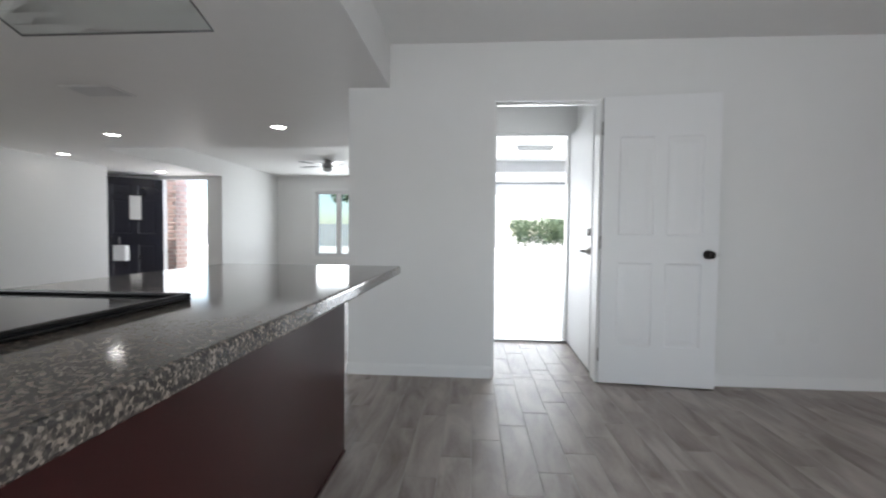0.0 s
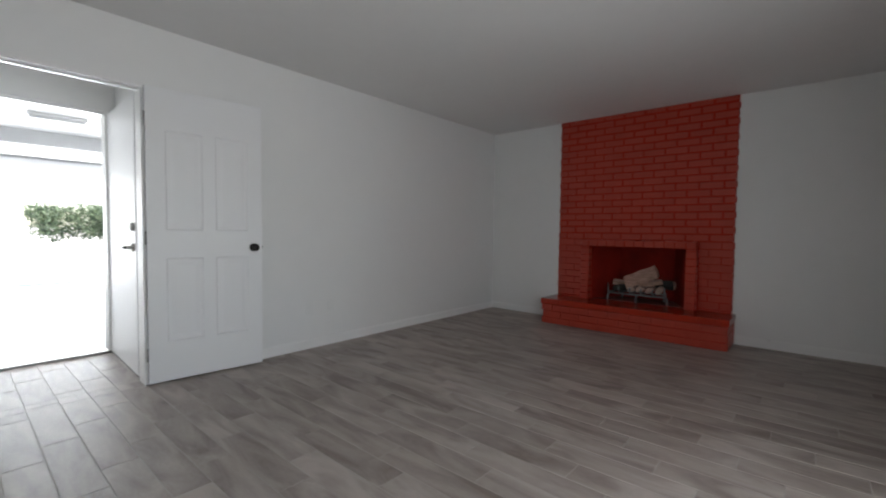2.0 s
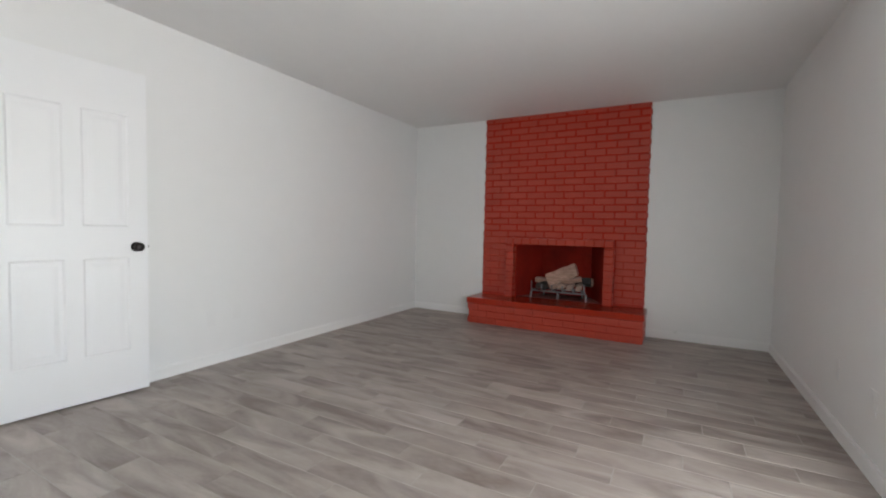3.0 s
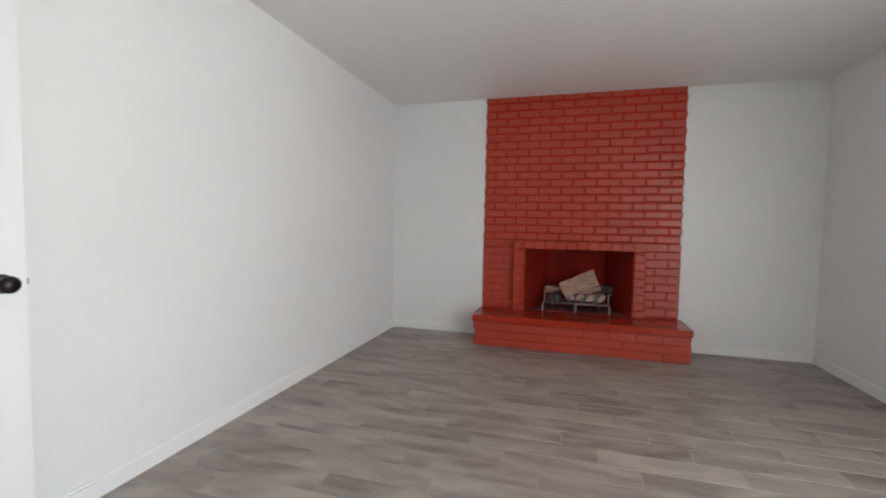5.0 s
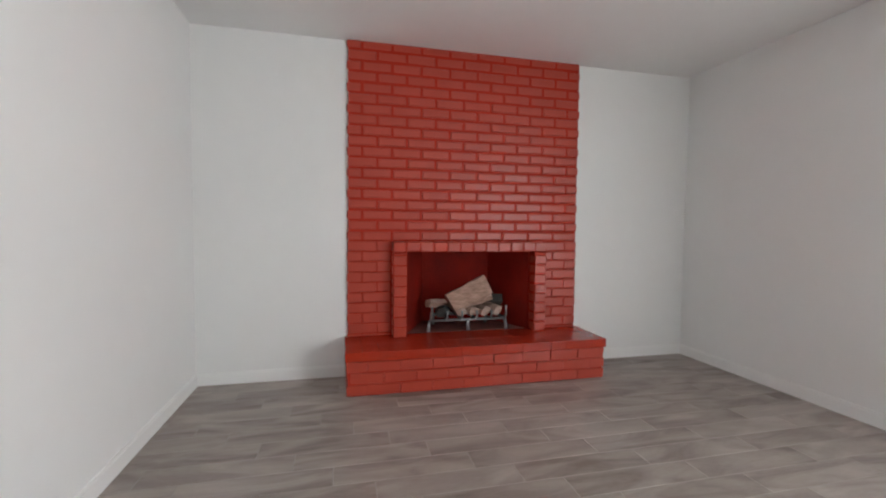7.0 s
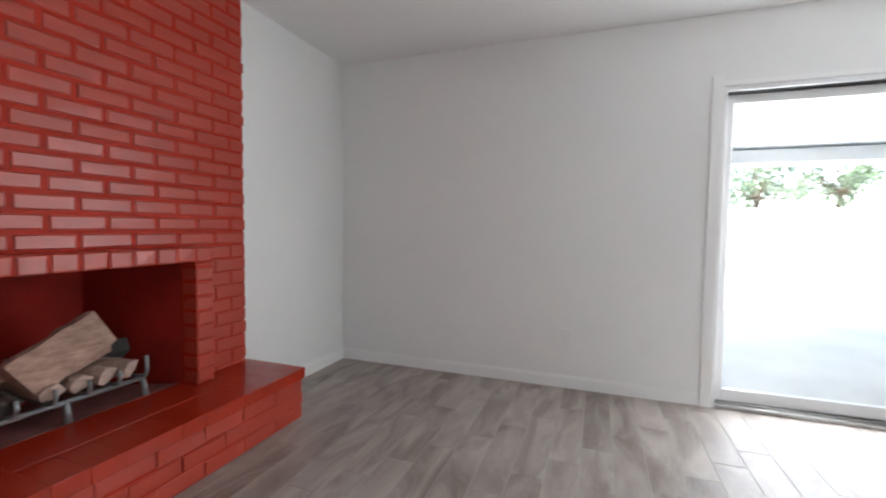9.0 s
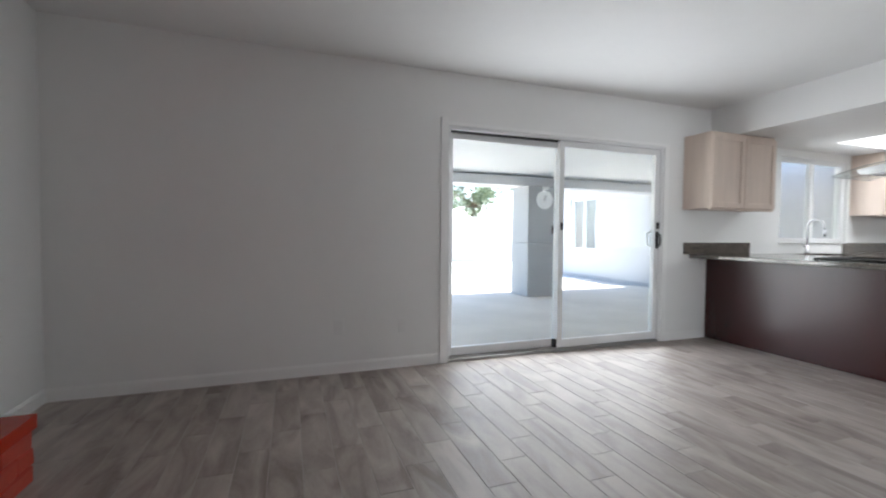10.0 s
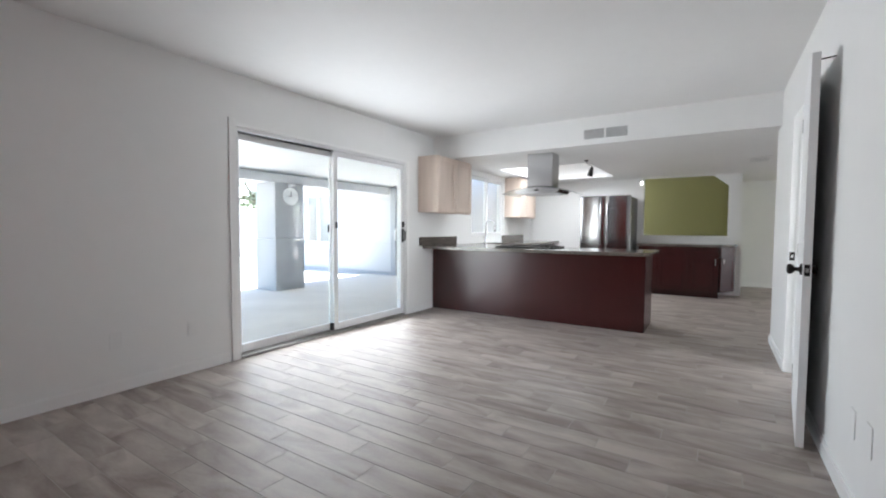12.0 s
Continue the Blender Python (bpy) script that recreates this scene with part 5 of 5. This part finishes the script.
part("plinth", (lambda b: (add_box(b, -0.325, 0.325, -0.3, 0.3, 0.0005, 0.974, bevel=0.012), b)[1])(bmesh.new()), M_GREYSTUCCO, col)
clock = thing("wall_clock", "round white outdoor wall clock hung on the column", "clock", (-0.63, -4.084, 1.735))
lathe("case", [(0, 0), (0.165, 0), (0.17, 0.02), (0.155, 0.035), (0.15, 0.03), (0, 0.03)], pose(0, 0, 0, -90), M_VINYL, clock)
part("hand", (lambda b: (add_box(b, -0.006, 0.006, 0.031, 0.034, -0.01, 0.09), b)[1])(bmesh.new()), M_SLOT, clock)
part("hand", (lambda b: (add_box(b, -0.01, 0.06, 0.0345, 0.037, -0.005, 0.005), b)[1])(bmesh.new()), M_SLOT, clock)
plamp = thing("outdoor_light", "small white wall light above the patio clock", "wall light", (-0.63, -4.084, 1.945))
part("back_plate", (lambda b: (add_box(b, -0.05, 0.05, 0.0005, 0.012, -0.03, 0.03, bevel=0.003), b)[1])(bmesh.new()), M_VINYL, plamp)
part("hood", (lambda b: (add_box(b, -0.06, 0.06, 0.0125, 0.09, -0.012, 0.02, bevel=0.008, seg=2), b)[1])(bmesh.new()), M_VINYL, plamp)

wing = wall("wall_wing", "y", -9.5, -4.15, -3.85, -3.65, -0.1, 2.7, M_STUCCO, [(-7.4, -6.35, 0.7, 2.1)], "white stucco wall of the house wing beside the patio")
# north return of the white wing, its shade put into the grey colour
wall("wall_wing_north", "x", -4.35, -3.65, -4.149, -4.0, -0.1, 2.7, M_GREYSTUCCO, (), "stucco return of the house wing, coloured grey for its shaded side")
wall("wall_wing_back", "y", -9.5, -0.9, -4.5, -4.35, -0.1, 2.7, M_STUCCO, (), "stucco wall closing the patio side")
tagged(box("trim", (-3.649, -3.63, -9.5, -4.16, -0.049, 0.06), M_GREYSTUCCO), "grey painted base strip of the stucco wing wall", "trim", kind="structure")
ww = thing("window_3", "white framed window in the stucco wing wall", "window", (-3.75, -6.875, 0.7), kind="structure")
for d in ((-0.525, -0.46, 0, 1.4), (0.46, 0.525, 0, 1.4), (-0.46, 0.46, 0, 0.06), (-0.46, 0.46, 1.34, 1.4), (-0.03, 0.03, 0.06, 1.34)):
    part("window_frame", (lambda b: (add_box(b, -0.03, 0.04, *d, bevel=0.003), b)[1])(bmesh.new()), M_VINYL, ww)
for a, b_ in ((-0.46, -0.03), (0.03, 0.46)):
    part("pane", (lambda b: (add_box(b, -0.003, 0.003, a, b_, 0.06, 1.34), b)[1])(bmesh.new()), M_GLASS, ww)
tagged(box("garden_wall", (-14, 16, -15.2, -15.0, -0.119, 1.9), M_FENCE), "pale block garden wall behind the yard", "wall", kind="structure")
tagged(box("garden_wall", (-30, 3.0, 38.0, 38.3, -0.119, 1.9), M_FENCE), "pale block wall across the street", "wall", kind="structure")


def leaf_cloud(bm, centre, radius, count, size, rnd, squash=1.0):
    for _ in range(count):
        d = Vector((rnd.gauss(0, 1), rnd.gauss(0, 1), rnd.gauss(0, 1))).normalized() * radius * rnd.uniform(0.45, 1.0)
        d.z *= squash
        p = centre + d
        a = Vector((rnd.gauss(0, 1), rnd.gauss(0, 1), rnd.gauss(0, 1))).normalized()
        b = a.cross(Vector((rnd.gauss(0, 1), rnd.gauss(0, 1), rnd.gauss(0, 1)))).normalized()
        s = size * rnd.uniform(0.6, 1.3)
        bm.faces.new([bm.verts.new(q) for q in (p - a * s, p - b * s * 0.45, p + a * s, p + b * s * 0.45)])


def tree(x, y, height, spread, seed, z=-0.119):
    rnd = random.Random(seed)
    e = thing("tree", "green leafy tree beyond the garden wall", "tree", (x, y, z), group="yard trees")
    tube("trunk", [(0, 0, 0), (0.06, 0.03, height * 0.3), (0.02, 0.1, height * 0.55)], [0.16, 0.12, 0.08], M_TRUNK, e)
    bm = bmesh.new()
    for k in range(16):
        a = rnd.uniform(0, math.tau)
        r = spread * rnd.uniform(0.1, 0.8)
        c = Vector((math.cos(a) * r, math.sin(a) * r, height * rnd.uniform(0.5, 0.95)))
        add_tube(bm, [(0.02, 0.1, height * 0.5), tuple(c)], [0.04, 0.012], 5)
    part("limbs", bm, M_TRUNK, e)
    bm = bmesh.new()
    for k in range(26):
        a = rnd.uniform(0, math.tau)
        r = spread * rnd.uniform(0.05, 0.85)
        leaf_cloud(bm, Vector((math.cos(a) * r, math.sin(a) * r, height * rnd.uniform(0.48, 0.98))), spread * rnd.uniform(0.2, 0.36), 120, 0.11, rnd, 0.8)
    part("crown", bm, M_LEAF, e)
    return e


tree(-2.6, -17.5, 4.9, 2.5, 1)
tree(-5.6, -18.5, 5.4, 2.6, 2)
tree(-8.6, -17.0, 5.0, 2.3, 3)
tree(-3.3, 15.0, 4.2, 1.5, 4)
tree(-1.9, 14.0, 3.6, 1.2, 5)
rnd = random.Random(9)
bm = bmesh.new()
for k in range(110):
    leaf_cloud(bm, Vector((rnd.uniform(3.6, 13.5), 39.0 + rnd.uniform(-0.6, 0.6), 0.5 + rnd.uniform(0.0, 1.7))), rnd.uniform(0.5, 0.8), 130, 0.12, rnd)
tagged(finish("hedge", bm, M_LEAF), "dense green hedge across the driveway", "hedge", kind="stuff")

# ---------------------------------------------------------------- floor tiles
floor = thing("floor", "grey-brown wood-look porcelain plank tile floor", "floor", (0, 0, 0), kind="structure")
PW, PL, STEP = 0.1487, 0.64, 0.18
tile_cache = {}


def add_tile(bm, x0, x1, y0, y1):
    c = 0.001
    lo = [bm.verts.new(p) for p in ((x0, y0, -0.008), (x1, y0, -0.008), (x1, y1, -0.008), (x0, y1, -0.008))]
    m = [bm.verts.new(p) for p in ((x0, y0, -0.0018), (x1, y0, -0.0018), (x1, y1, -0.0018), (x0, y1, -0.0018))]
    t = [bm.verts.new(p) for p in ((x0 + c, y0 + c, 0), (x1 - c, y0 + c, 0), (x1 - c, y1 - c, 0), (x0 + c, y1 - c, 0))]
    for a, b in ((lo, m), (m, t)):
        for k in range(4):
            bm.faces.new((a[k], a[(k + 1) % 4], b[(k + 1) % 4], b[k]))
    bm.faces.new(t)


def tiles_in(x0, x1, y0, y1):
    """The planks that fall into a rectangle of the floor, cut at its edges."""
    k0 = math.floor((x0 - 3.385) / PW) - 1
    for k in range(k0, k0 + int((x1 - x0) / PW) + 4):
        a, b = max(3.385 + k * PW + 0.0018, x0), min(3.385 + (k + 1) * PW - 0.0018, x1)
        if b - a < 0.012:
            continue
        s = 1.722 + STEP * k
        j0 = math.floor((y0 - s) / PL) - 1
        for j in range(j0, j0 + int((y1 - y0) / PL) + 4):
            c, d = max(s + j * PL + 0.0018, y0), min(s + (j + 1) * PL - 0.0018, y1)
            if d - c > 0.012:
                yield a, b, c, d


for a, b, c, d in tiles_in(DROP_X, EAST, SOUTH, NORTH):
    key = (round(b - a, 3), round(d - c, 3))
    if key not in tile_cache:
        bm = bmesh.new()
        add_tile(bm, -(b - a) / 2, (b - a) / 2, -(d - c) / 2, (d - c) / 2)
        me = bpy.data.meshes.new("plank_tile")
        bm.to_mesh(me)
        bm.free()
        me.materials.append(M_PLANK)
        tile_cache[key] = me
    ob = new("plank_tile", tile_cache[key])
    ob.parent = floor
    ob.location = ((a + b) / 2, (c + d) / 2, random.uniform(-0.0004, 0.0))
bm = bmesh.new()
for area in ((WEST_L, DROP_X, SOUTH, NORTH), (WEST_L, -0.83, NORTH, 5.3), (-6.88, -0.83, 5.3, 7.95), (-4.7, -0.83, 7.95, 10.3), (0.25, 1.01, NORTH, NORTH + T), (0.06, 1.10, NORTH + T, 4.31)):
    for a, b, c, d in tiles_in(*area):
        add_tile(bm, a, b, c, d)
ft = part("floor_tiles", bm, M_PLANK, floor)
ft["kind"] = "stuff"
